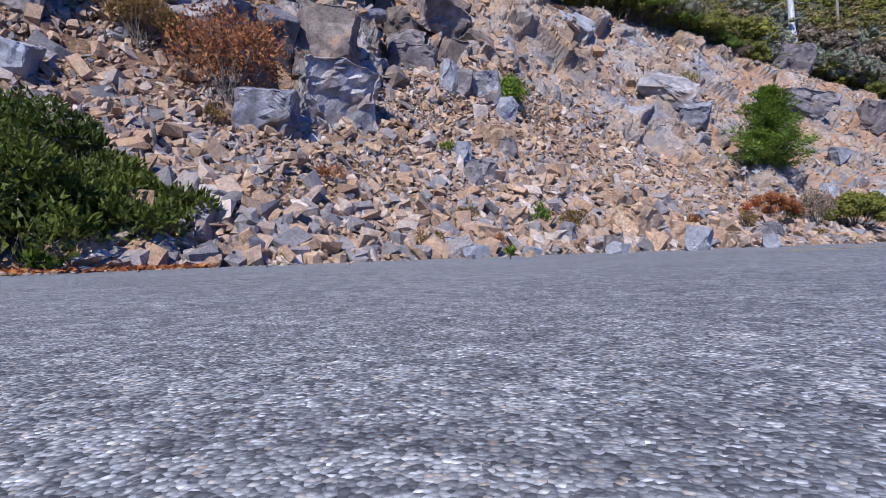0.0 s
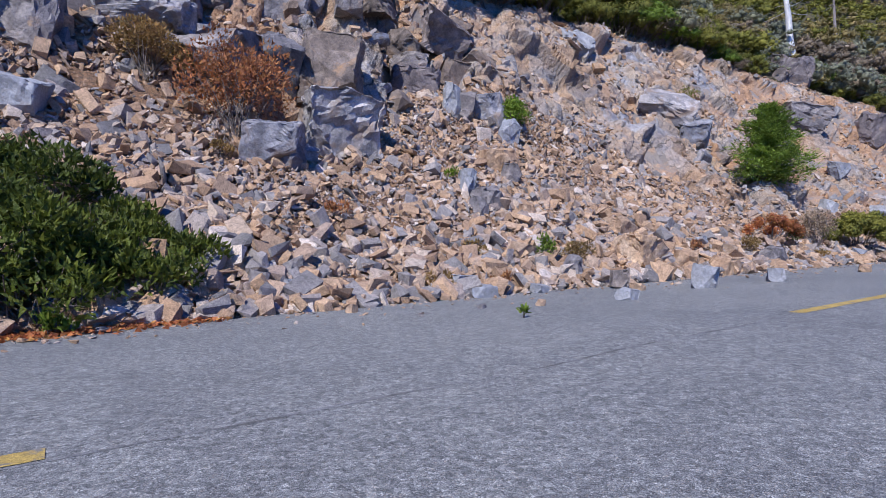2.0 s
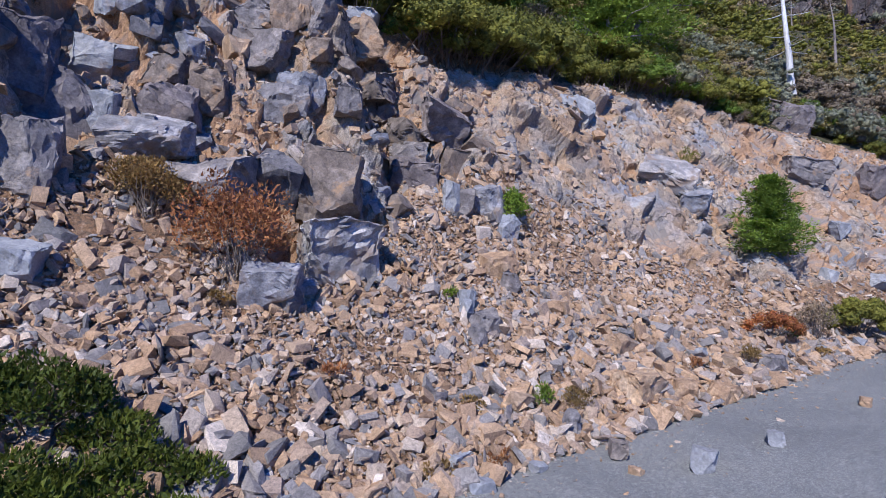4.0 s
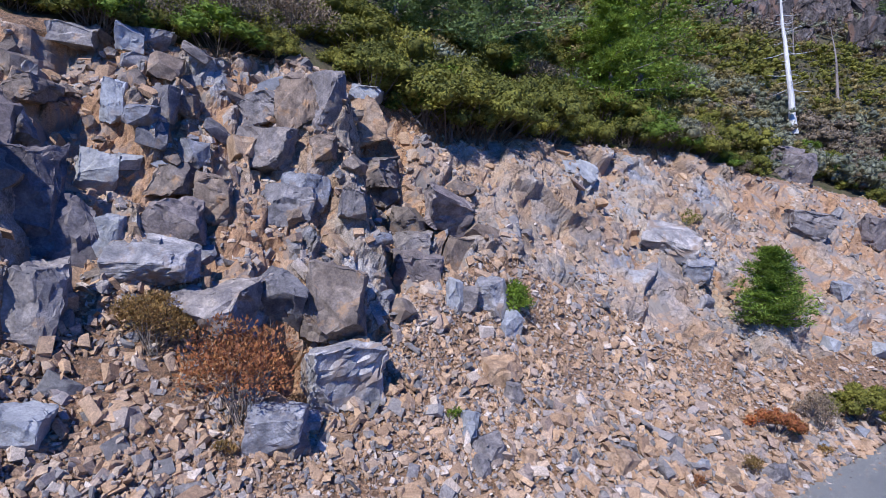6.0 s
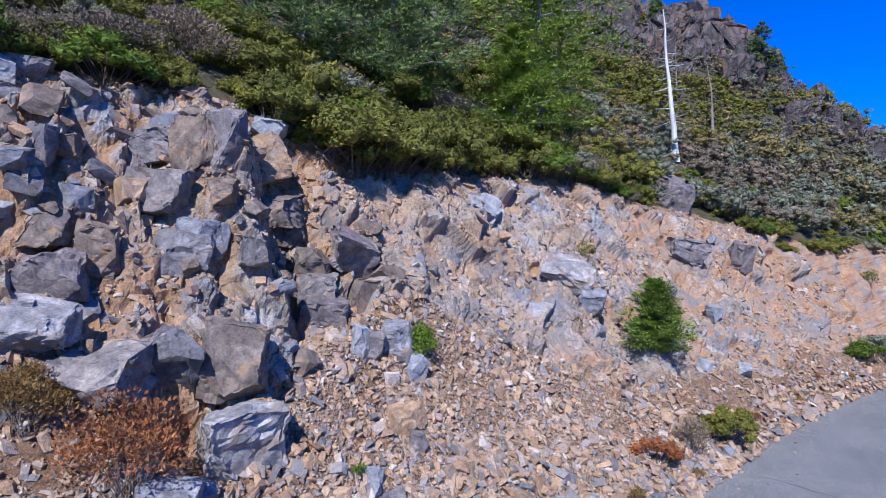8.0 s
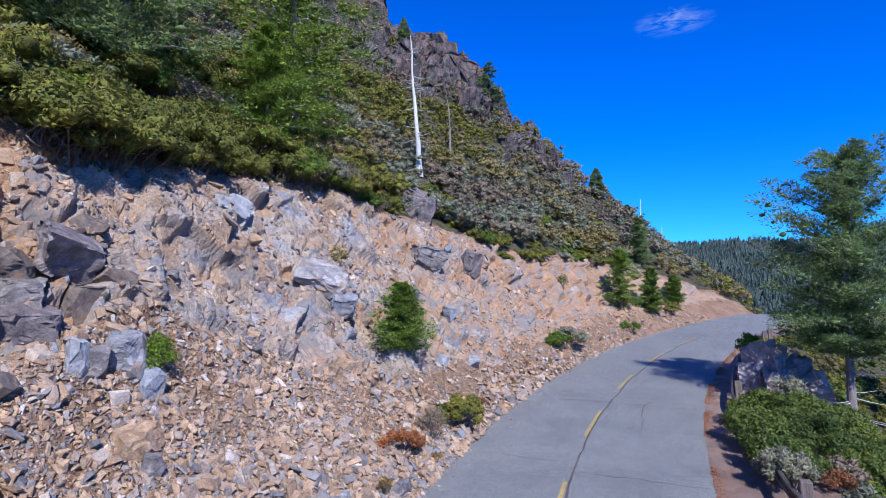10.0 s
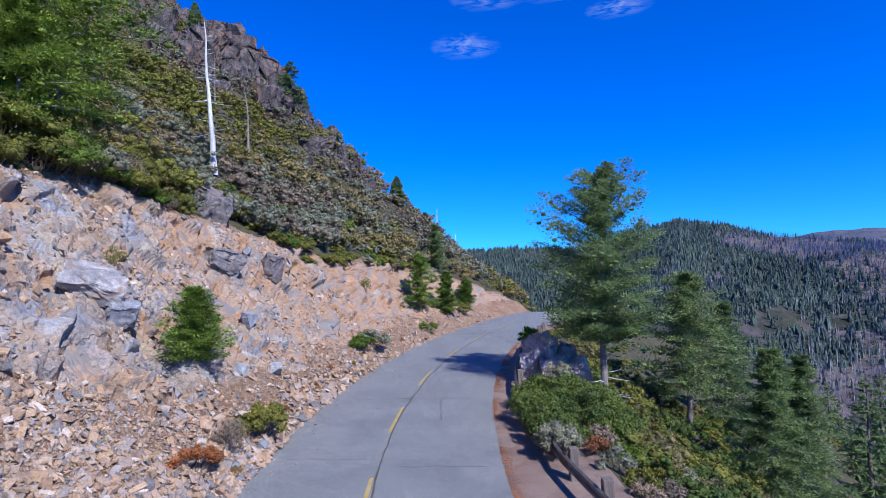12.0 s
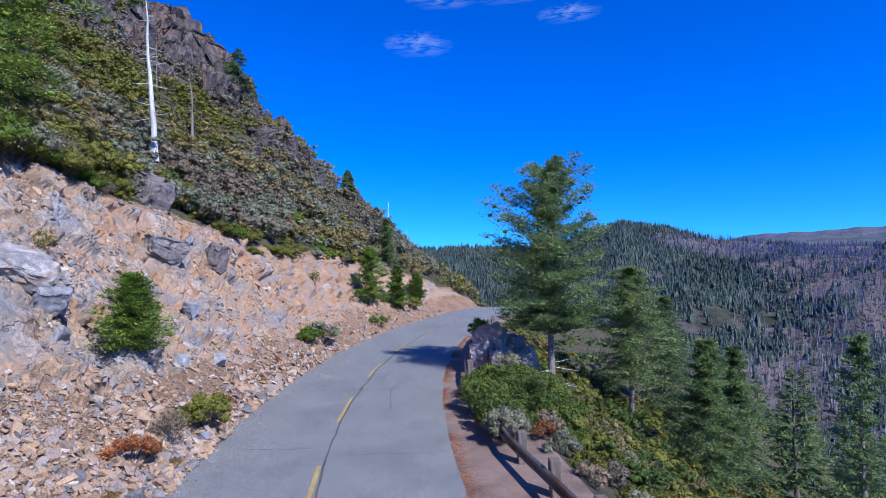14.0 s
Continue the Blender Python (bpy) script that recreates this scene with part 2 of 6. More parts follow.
M_ROAD = asphalt()
M_YELLOW = surface("worn_yellow_paint", [(0.4, (0.43, 0.30, 0.08)), (0.6, (0.52, 0.37, 0.11))], FINE, 0.8, 3, 60, 0.4, 90, stain=(0.2, 0.19, 0.17), stain_scale=11, stain_edge=(0.53, 0.62))
M_FAINT = surface("worn_seam", [(0.40, (0.13, 0.127, 0.122)), (0.55, (0.225, 0.225, 0.222))], FINE, 0.95, 5, 40, 0.4, 60)
M_SEAM = surface("crack_filler", [(0.4, (0.085, 0.075, 0.066)), (0.6, (0.14, 0.12, 0.10))], FINE, 0.95, 2, 40, 0.4, 60)
# the fine ramp's dark flecks are blued to paint in distance haze
M_FAR = surface("hazed_valley_ground", [(0.35, (0.030, 0.040, 0.022)), (0.5, (0.062, 0.062, 0.043)), (0.62, (0.115, 0.095, 0.094))], [(0.36, (0.350, 0.350, 0.438)), (0.5, (0.800, 0.800, 0.800)), (0.64, (0.800, 0.800, 0.800))], 1.0, 0.035, 0.45, 0.0, 1,
                stain=(0.105, 0.088, 0.074), stain_scale=0.02, stain_edge=(0.50, 0.62))
# floor colour lifted towards blue, so the valley's haze is painted in
M_FLOOR = surface("hazed_forest_floor", [(0.35, (0.034, 0.046, 0.040)), (0.5, (0.052, 0.066, 0.054)), (0.65, (0.080, 0.090, 0.064))], FINE, 1.0, 0.05, 0.5, 0.0, 1)
M_BURNT = surface("burnt_ground", [(0.35, (0.090, 0.068, 0.066)), (0.5, (0.140, 0.108, 0.102)), (0.65, (0.205, 0.158, 0.140))], FINE, 1.0, 0.03, 0.4, 0.0, 1, stain=(0.070, 0.075, 0.045), stain_scale=0.03, stain_edge=(0.52, 0.62))
# haze over the far range is put into its blue-mauve colour
M_RANGE = surface("hazed_bare_range", [(0.35, (0.060, 0.070, 0.10)), (0.5, (0.105, 0.103, 0.13)), (0.65, (0.155, 0.140, 0.155))], FINE, 1.0, 0.006, 0.03, 0.0, 1, stain=(0.06, 0.075, 0.075), stain_scale=0.006, stain_edge=(0.5, 0.58))

# ---- the lie of the land ----
# s runs along the road's middle line, q across it (uphill plus), h above the road's plane
ORIGIN, ALONG, ACROSS = np.array((2.24, 3.45)), np.array((0.8187, 0.5743)), np.array((-0.5743, 0.8187))


def road_z(x, y):
    return 0.0275 * x + 0.014 * y - 0.1385


def bend(s):
    """How far the middle line has left the straight."""
    s = np.asarray(s, float)
    return -0.0071 * np.clip(s - 9, 0, None) ** 2 + 0.020 * np.clip(s - 52, 0, None) ** 2


def plan(s, q):
    n = q + bend(s)
    return ORIGIN[0] + s * ALONG[0] + n * ACROSS[0], ORIGIN[1] + s * ALONG[1] + n * ACROSS[1]


def hash2(i, j, k=0):
    v = np.sin(i * 127.1 + j * 311.7 + k * 74.7) * 43758.5453
    return v - np.floor(v)


def waves(a, b, k=0):
    """Smooth noise, 0 to 1, over a plane."""
    i, j = np.floor(a), np.floor(b)
    u, v = a - i, b - j
    u, v = u * u * (3 - 2 * u), v * v * (3 - 2 * v)
    return (hash2(i, j, k) * (1 - u) + hash2(i + 1, j, k) * u) * (1 - v) + (hash2(i, j + 1, k) * (1 - u) + hash2(i + 1, j + 1, k) * u) * v


def fractal(a, b, octaves=4, k=0):
    t, w = 0 * a, 0.5
    for o in range(octaves):
        t, a, b, w = t + w * (waves(a, b, k + o) - 0.5), a * 2.03 + 7.1, b * 2.03 + 3.7, w * 0.5
    return t


def blocks(a, b, k=0, sharp=12.0):
    """Broken rock: each cell of an uneven mosaic is a tilted facet of its own. Also how near the joint is."""
    i, j = np.floor(a), np.floor(b)
    best, second = np.full(np.shape(a), 9.0), np.full(np.shape(a), 9.0)
    total, share = 0 * a, 0 * a
    for di in (-1, 0, 1):
        for dj in (-1, 0, 1):
            ci, cj = i + di, j + dj
            px, py = ci + 0.1 + 0.8 * hash2(ci, cj, k), cj + 0.1 + 0.8 * hash2(ci, cj, k + 1)
            dx, dy = a - px, b - py
            d = np.maximum(np.abs(dx * 0.9 + dy * 0.3), np.abs(dy * 0.9 - dx * 0.3)) * 0.6 + 0.4 * np.hypot(dx, dy)
            v = hash2(ci, cj, k + 2) - 0.5 + dx * (hash2(ci, cj, k + 3) - 0.5) * 0.8 + dy * (hash2(ci, cj, k + 4) - 0.5) * 0.8
            w = np.exp(-sharp * d)
            total, share = total + w * v, share + w
            second = np.where(d < best, best, np.minimum(second, d))
            best = np.minimum(best, d)
    return total / share, second - best


CUT_Q = [2.9, 4.0, 5.85, 7.0, 8.2, 9.1, 10.0, 11.5, 14.0]
CUT_H = [0.0, 0.5, 1.72, 2.75, 4.4, 5.8, 7.3, 9.3, 12.0]
LIP_S = [-30, 0, 2, 3.2, 6, 9.2, 12.4, 16, 19, 23, 27, 31.5, 38, 46, 52, 55, 70]
LIP_H = [9.3, 9.3, 9.1, 8.3, 8.0, 7.9, 8.2, 8.4, 7.6, 7.1, 6.4, 5.6, 5.3, 4.2, 2.6, 1.2, 1.0]


def lip_q(s):
    return np.interp(np.interp(s, LIP_S, LIP_H), CUT_H, CUT_Q)


def base_h(s, q):
    """Height of the land without its broken surface."""
    lq, lh = lip_q(s), np.interp(s, LIP_S, LIP_H)
    up = np.where(q < lq, np.interp(q, CUT_Q, CUT_H), lh + 0.84 * (q - lq))
    up = np.where(q > 2.9, up, 0.0)
    down = np.where(q < -6.0, -0.62 * (-6.0 - q), 0.0)
    return up + down


def rock_share(s, q):
    """1 where bare rock shows, 0 on scree and soil."""
    h = base_h(s, q)
    low = np.interp(s, [-12, -5.5, -4.6, -3.7, -2.2, -1.2, 0, 1, 3, 4.8, 7.2, 9.1, 10.8, 13.3, 18, 30], [2.2, 2.6, 3.4, 4.1, 4.6, 2.6, 2.2, 3.3, 4.1, 4.5, 3.0, 2.0, 1.3, 1.1, 0.9, 0.9])
    edge = fractal(s * 0.9, q * 0.9, 4, 11) * 1.2
    return np.clip((h - low + edge) * 2.0, 0, 1) * np.clip((lip_q(s) + 0.4 + 0.6 * edge - q) * 2, 0, 1)


def gauss(v, c, w):
    return np.exp(-((v - c) / w) ** 2)


def broken(s, q):
    """How far the surface stands out from the land, along its normal."""
    h = base_h(s, q)
    rock = rock_share(s, q)
    slope = q * 1.35
    b1, e1 = blocks(s * 0.85 + 0.25 * slope, slope * 0.7 - 0.2 * s, 1, 26.0)
    b2, e2 = blocks(s * 1.9 + 0.3 * slope, slope * 1.6 - 0.5 * s, 21, 28.0)
    b3 = np.abs(fractal(s * 3.3, slope * 3.3, 4, 41)) * 1.6 - 0.2
    ws, wq = s + 1.1 * fractal(s * 0.7, slope * 0.7, 3, 171), slope + 1.1 * fractal(s * 0.7, slope * 0.7, 3, 175)
    c1, f1 = blocks(0.50 * (0.80 * ws + 0.60 * wq), 0.85 * (0.80 * wq - 0.60 * ws), 101, 22.0)
    c2, f2 = blocks(1.15 * (0.92 * ws + 0.38 * wq), 1.9 * (0.92 * wq - 0.38 * ws), 121, 20.0)
    c3, f3 = blocks(2.6 * (0.70 * ws - 0.71 * wq), 3.4 * (0.70 * wq + 0.71 * ws), 161, 18.0)
    b4, e4 = blocks(s * 3.7 - 0.4 * slope, slope * 3.3 + 0.6 * s, 141, 30.0)
    left = 0.50 * b1 + 0.36 * b2 + 0.20 * b4 + 0.06 * b3 - 0.12 * np.clip(1 - e1 / 0.22, 0, 1) - 0.06 * np.clip(1 - e2 / 0.3, 0, 1)
    right = 0.62 * c1 + 0.20 * c2 + 0.07 * c3 + 0.03 * b3 - 0.12 * np.clip(1 - f1 / 0.12, 0, 1) - 0.06 * np.clip(1 - f2 / 0.16, 0, 1)
    t = np.clip((s - 4.0) / 1.6, 0, 1)                          # the face farther along is planed off
    d = rock * (left * (1 - t) + right * t + fractal(s * 1.5, slope * 1.5, 6, 5) * (0.18 - 0.08 * t))
    # ribs and gullies
    d = d + rock * (0.8 * np.clip((-4.3 - s) * 2.2, 0, 1) * np.clip((h - 2.2) / 1.0, 0, 1) * np.clip((6.7 - h) / 1.2, 0, 1)
                    - 0.5 * gauss(s, -4.1, 0.6) + 0.75 * gauss(s, 0.9, 0.65) * gauss(h, 7.0, 1.9) - 0.95 * gauss(s, 2.6, 0.65) * gauss(h, 6.6, 1.8)
                    - 0.5 * gauss(s, 1.9, 0.5) * gauss(h, 3.4, 1.0))
    d = d - 0.9 * gauss(s, -0.8, 0.42) * gauss(h, 2.75, 0.55)      # the hollow below the boulders
    loose = np.clip((q - 2.9) / 0.8, 0, 1) * (1 - rock) * (q < lip_q(s) + 1)
    d = d + loose * (0.22 * fractal(s * 0.8, q * 0.8, 4, 31) + 0.10 * fractal(s * 5, q * 5, 3, 33))
    wild = np.clip((q - lip_q(s)) / 2, 0, 1)
    d = d + wild * (1.6 * fractal(s * 0.16, q * 0.16, 4, 51) + 0.5 * fractal(s * 0.9, q * 0.9, 3, 53))
    fall = np.clip((-6.1 - q) / 2, 0, 1)
    return d + fall * (1.2 * fractal(s * 0.2, q * 0.2, 4, 61) + 0.2 * fractal(s * 1.3, q * 1.3, 3, 63))


def dip(s, q):
    """Past a crest the road and the slope below it drop away."""
    s, q = np.asarray(s, float), np.asarray(q, float)
    return -0.022 * np.clip(s - 51, 0, 30) ** 2 * np.clip((8 + 2.5 * np.clip(s - 51, 0, 30) - q) / 5, 0, 1)


def land(s, q):
    """World places of the land's surface."""
    e = 0.25
    g = (base_h(s, q + e) - base_h(s, q - e)) / (2 * e)
    g = np.where((q > 2.95) | (q < -5), g, 0)
    d = broken(s, q)
    k = 1 / np.sqrt(1 + g * g)
    h = base_h(s, q) + d * k
    x, y = plan(s, q - d * g * k)
    return np.stack([x, y, road_z(x, y) + h + dip(s, q)], -1)


def steps(*runs):
    out = [np.arange(a, b, c) for a, b, c in runs]
    return np.concatenate(out + [[runs[-1][1]]])


S_LINES = steps((-46, -9, 1.2), (-9, 15, 0.065), (15, 30, 0.13), (30, 52, 0.4), (52, 150, 3.0))
Q_LINES = steps((-90, -20, 5.0), (-20, -5.2, 0.7), (-5.2, 2.8, 0.4), (2.8, 12.0, 0.055), (12.0, 20, 0.35), (20, 110, 2.0))
SS, QQ = np.meshgrid(S_LINES, Q_LINES, indexing="ij")
LAND = land(SS, QQ)
LAND[..., 2] -= np.where(np.abs(QQ) < 3.3, 0.03, 0)


def grid_faces(rows, cols, start=0):
    i = np.arange(rows - 1)[:, None] * cols + np.arange(cols - 1)[None, :] + start
    return np.stack([i, i + cols, i + cols + 1, i + 1], -1).reshape(-1, 4)


def skyline(az):
    """Rise of the farther hills, in degrees, by the bearing from +y towards +x."""
    ridge = np.interp(az, [-180, 0, 40, 55, 62, 66, 70, 73.5, 76, 78.6, 82, 86, 91, 100, 120, 180], [1, 2, 2.8, 2.9, 3.0, 3.0, 2.8, 3.4, 4.7, 5.3, 4.7, 3.5, 2.5, 2.0, 1.5, 1])
    far = np.interp(az, [-180, 40, 62, 80, 90, 95, 99, 103, 110, 130, 180], [1, 2.5, 2.6, 3.0, 3.7, 3.6, 3.5, 3.9, 4.1, 3, 1])
    far = far + 0.7 * fractal(az / 4.0, 0 * az, 4, 221) + 0.45 * fractal(az / 1.1, 0 * az, 2, 225)
    ridge = ridge + 0.35 * fractal(az / 3.0, 0 * az + 9, 4, 223)
    return ridge, far


def valley(r, az):
    """Height over the road of the country farther off."""
    ridge, far = skyline(az)
    top, back = 700 * np.tan(np.radians(ridge)), 2600 * np.tan(np.radians(far))
    side = np.clip((az - 40) / 20, 0, 1)
    z = np.where(r < 240, -58, np.where(r < 700, -58 + (top + 58) * np.clip((r - 240) / 460, 0, 1) ** 0.9, np.where(r < 1200, top - (r - 700) * 0.12, top - 60 + (back - top + 60) * np.clip((r - 1200) / 1400, 0, 1))))
    z = np.where(r > 2600, back - (r - 2600) * 0.2, z)
    x, y = r * np.sin(np.radians(az)), r * np.cos(np.radians(az))
    rough = np.clip(r / 700, 0.1, 1) * (1 - gauss(r, 700, 120)) * (1 - gauss(r, 2600, 400))
    spurs = 46 * fractal(x / 170, y / 170, 4, 71) + 30 * fractal(az / 6 + r / 420, r / 160, 3, 75)
    return z + rough * spurs + 5 * fractal(x / 40, y / 40, 2, 77) + 4.9


def burnt_share(x, y, r, az):
    """How far a fire has taken the forest: most on the slopes to the south-east and below the round top."""
    return 0.9 * fractal(x / 95 + 5, y / 95, 4, 211) + 0.5 * fractal(x / 33, y / 33 + 3, 3, 215) + 0.17 * np.clip((az - 86) / 9, -1, 1) * np.clip((r - 250) / 120, -0.6, 1) + 0.14 * gauss(r, 640, 60) * (az > 71) - 0.03


def forest_share(x, y):
    return 0.8 * fractal(x / 75, y / 75, 4, 201) + 0.4 * fractal(x / 22, y / 22, 2, 205)


R_LINES, AZ_LINES = np.concatenate([np.linspace(85, 1000, 110), np.linspace(1040, 3600, 40)]), np.concatenate([np.arange(-180, 30, 6.0), np.arange(30, 120, 0.5), np.arange(120, 181, 6.0)])
RR, AA = np.meshgrid(R_LINES, AZ_LINES, indexing="ij")
VALLEY = np.stack([RR * np.sin(np.radians(AA)), RR * np.cos(np.radians(AA)), valley(RR, AA)], -1)


def mesh_from(name, verts, faces, mats, index=None, smooth=False):
    me = bpy.data.meshes.new(name)
    verts, faces = np.asarray(verts, np.float32).reshape(-1, 3), np.asarray(faces, np.int32)
    k = faces.shape[1]
    me.vertices.add(len(verts))
    me.vertices.foreach_set("co", verts.ravel())
    me.loops.add(faces.size)
    me.loops.foreach_set("vertex_index", faces.ravel())
    me.polygons.add(len(faces))
    me.polygons.foreach_set("loop_start", np.arange(len(faces), dtype=np.int32) * k)
    for m in mats:
        me.materials.append(m)
    if index is not None:
        me.polygons.foreach_set("material_index", np.asarray(index, np.int32))
    me.polygons.foreach_set("use_smooth", np.full(len(faces), smooth))
    me.update(calc_edges=True)
    return me


near_faces = grid_faces(*SS.shape)
far_x, far_y, far_r, far_a = (m[:-1, :-1].ravel() for m in (VALLEY[..., 0], VALLEY[..., 1], RR, AA))
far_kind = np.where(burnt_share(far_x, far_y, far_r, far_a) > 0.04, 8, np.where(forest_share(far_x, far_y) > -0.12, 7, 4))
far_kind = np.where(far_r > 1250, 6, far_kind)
far_faces = grid_faces(*RR.shape, start=SS.size)
sc, qc = (SS[:-1, :-1] + SS[1:, 1:]).ravel() / 2, (QQ[:-1, :-1] + QQ[1:, 1:]).ravel() / 2
rock_here = rock_share(sc, qc)
kind = np.where(rock_here > 0.5, 1, 0)
out = broken(sc, qc) + 0.5 * fractal(sc * 1.1, qc * 1.4, 4, 91)
kind = np.where((kind == 1) & (out < np.interp(sc, [-9, 2.5, 5, 9, 12, 16, 20, 30], [0.05, 0.05, -0.12, -0.14, -0.10, -0.04, 0.06, 0.3])) & ((sc < 4.8) | (fractal(sc * 0.35, qc * 0.5, 3, 95) > np.interp(sc, [5, 12, 16, 22], [0.08, 0.06, -0.05, -0.2]))), 5, kind)
kind = np.where((kind == 1) & (sc > 24) & (fractal(sc * 0.5, qc * 0.8, 3, 97) > -0.05), 5, kind)
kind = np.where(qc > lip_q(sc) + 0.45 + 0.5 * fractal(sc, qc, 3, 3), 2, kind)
kind = np.where(qc < -6.0 + fractal(sc * 0.8, qc * 0.8, 3, 9), 2, kind)
kind = np.where((qc < 3) & (kind == 0), 3, kind)
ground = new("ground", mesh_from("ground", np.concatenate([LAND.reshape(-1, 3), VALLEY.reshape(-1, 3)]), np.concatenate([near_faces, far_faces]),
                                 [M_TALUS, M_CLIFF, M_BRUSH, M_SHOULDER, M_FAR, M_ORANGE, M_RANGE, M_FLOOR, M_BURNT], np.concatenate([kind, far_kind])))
tagged(ground, "rocky cut slope with scree, brushy hillside and far valley", "ground", kind="structure")

# ---- the road ----
ROAD_S = steps((-46, -6, 2), (-6, 12, 0.5), (12, 60, 1.0), (60, 80, 2))
EDGE = np.stack([2.95 + 0.10 * fractal(ROAD_S * 0.7, 0 * ROAD_S, 3, 81), -3.45 + 0.10 * fractal(ROAD_S * 0.9, 0 * ROAD_S + 5, 3, 83)], 1)


def strip(name, s_list, q_left, q_right, lift, mat, thick=0.0, columns=2):
    s_list = np.asarray(s_list, float)
    t = np.linspace(0, 1, columns)[None, :]
    q = np.asarray(q_left).reshape(-1, 1) * (1 - t) + np.asarray(q_right).reshape(-1, 1) * t
    s2 = np.repeat(s_list[:, None], columns, 1)
    q = np.broadcast_to(q, s2.shape)
    x, y = plan(s2, q)
    z = road_z(x, y) + lift + dip(s2, q)
    top = np.stack([x, y, z], -1)
    f = grid_faces(*s2.shape)[:, ::-1]
    verts = top.reshape(-1, 3)
    if thick:
        low = top.copy()
        low[..., 2] -= thick
        k = s2.size
        a, c = np.arange(len(s_list) - 1), columns
        left = np.stack([a * c, (a + 1) * c, (a + 1) * c + k, a * c + k], -1)
        right = np.stack([a * c + c - 1, a * c + c - 1 + k, (a + 1) * c + c - 1 + k, (a + 1) * c + c - 1], -1)
        verts, f = np.concatenate([verts, low.reshape(-1, 3)]), np.concatenate([f, left, right])
    return mesh_from(name, verts, f, [mat], smooth=False)


road = tagged(new("road", strip("road", ROAD_S, EDGE[:, 0], EDGE[:, 1], 0.0, M_ROAD, 0.06, 9)), "worn grey asphalt mountain road with cracks", "road", kind="structure")

# painted middle line, its seam, and cracks across
for k, start in enumerate((-7.0, 0.0, 6.3, 12.9, 19.4, 25.9, 32.4, 38.9)):
    n_s = np.linspace(start, start + 3.0, 13)
    wob = 0.012 * fractal(n_s * 1.7, 0 * n_s + k, 2, 85)
    tagged(new("road_marking", strip("road_marking", n_s, -0.10 + wob, -0.20 + wob, 0.002, M_YELLOW)), "worn yellow centre line dash on asphalt", "road marking", kind="structure")


def crack(name, s_list, q_list, width, mat=None):
    s_list, q_list = np.asarray(s_list, float), np.asarray(q_list, float)
    ds, dq = np.gradient(s_list), np.gradient(q_list)
    ln = np.hypot(ds, dq)
    w = width * (0.55 + 0.9 * waves(s_list * 3.1, q_list * 3.3, 5))
    rows = []
    for sign in (-1, 1):
        x, y = plan(s_list - sign * dq / ln * w / 2, q_list + sign * ds / ln * w / 2)
        rows.append(np.stack([x, y, road_z(x, y) + 0.0012], -1))
    return mesh_from(name, np.stack(rows, 1).reshape(-1, 3), grid_faces(len(s_list), 2)[:, ::-1], [mat or M_SEAM])


for lo, hi, mat in ((-20, 4.05, M_FAINT), (4, 46, M_SEAM)):
    seam_s = np.arange(lo, hi, 0.1)
    seam_q = np.interp(seam_s, [2, 7], [-0.22, -0.28]) + 0.22 * fractal(seam_s * 0.8, 0 * seam_s, 6, 87)
    tagged(new("crack", crack("crack", seam_s, seam_q, np.interp(seam_s, [2, 6, 20], [0.02, 0.042, 0.06]), mat)), "dark worn seam along the road middle", "crack", kind="structure")
for s0, q0, q1, w in ((-5.5, -0.2, 2.2, 0.012), (10.1, -3.3, -0.3, 0.03), (10.6, 0.2, 2.4, 0.03), (17.0, -3.2, 2.3, 0.045), (23.5, -2.9, -0.2, 0.04), (27.5, -1.0, 2.6, 0.05), (36.0, -3.0, 2.5, 0.06)):
    qq = np.arange(q0, q1, 0.12)
    tagged(new("crack", crack("crack", s0 + 0.5 * fractal(qq * 0.9, 0 * qq + s0, 4, 89) + 0.05 * qq, qq, w)), "thin dark crack across the asphalt", "crack", kind="structure")
for s0, q0, ln in ((14.0, -1.6, 3.6), (19.0, -0.9, 2.5)):
    ss = np.arange(s0, s0 + ln, 0.12)
    tagged(new("crack", crack("crack", ss, q0 + 0.9 * fractal(ss * 0.8, 0 * ss + q0, 4, 93), 0.03)), "thin dark crack wandering along the asphalt", "crack", kind="structure")

# ---- things ----
from mathutils.bvhtree import BVHTree

BVH = BVHTree.FromPolygons(LAND.reshape(-1, 3).tolist(), near_faces.tolist())


def ground_at(x, y):
    hit = BVH.ray_cast(Vector((x, y, 300)), Vector((0, 0, -1)))
    return hit[0].z if hit[0] else float(valley(np.array(math.hypot(x, y)), np.array(math.degrees(math.atan2(x, y)))))


def spot(s, q, sink=0.0):
    """The place on the land (or the road) at s, q."""
    x, y = (float(v) for v in plan(s, q))
    z = ground_at(x, y)
    if -3.45 < q < 2.95:
        z = float(road_z(x, y))
    return Vector((x, y, z - sink))


def slope_frame(s, q):
    """Axes along the road, up the slope and out of it."""
    g = float(base_h(s, q + 0.3) - base_h(s, q - 0.3)) / 0.6
    a = Vector((ALONG[0], ALONG[1], 0))
    u = Vector((ACROSS[0], ACROSS[1], g)).normalized()
    return Matrix((a, u, a.cross(u))).transposed()


def thing(name, place, label, category, group="", turn=0.0, scale=1.0):
    ob = new(name)
    ob.empty_display_size = 0.2
    ob.matrix_world = Matrix.Translation(place) @ pose(0, 0, 0, 0, 0, turn) @ Matrix.Scale(scale, 4)
    return tagged(ob, label, category, group)


def part(name, me, parent, label=""):
    ob = new(name, me)
    ob.parent = parent
    if label:
        ob["label"] = label
    return ob


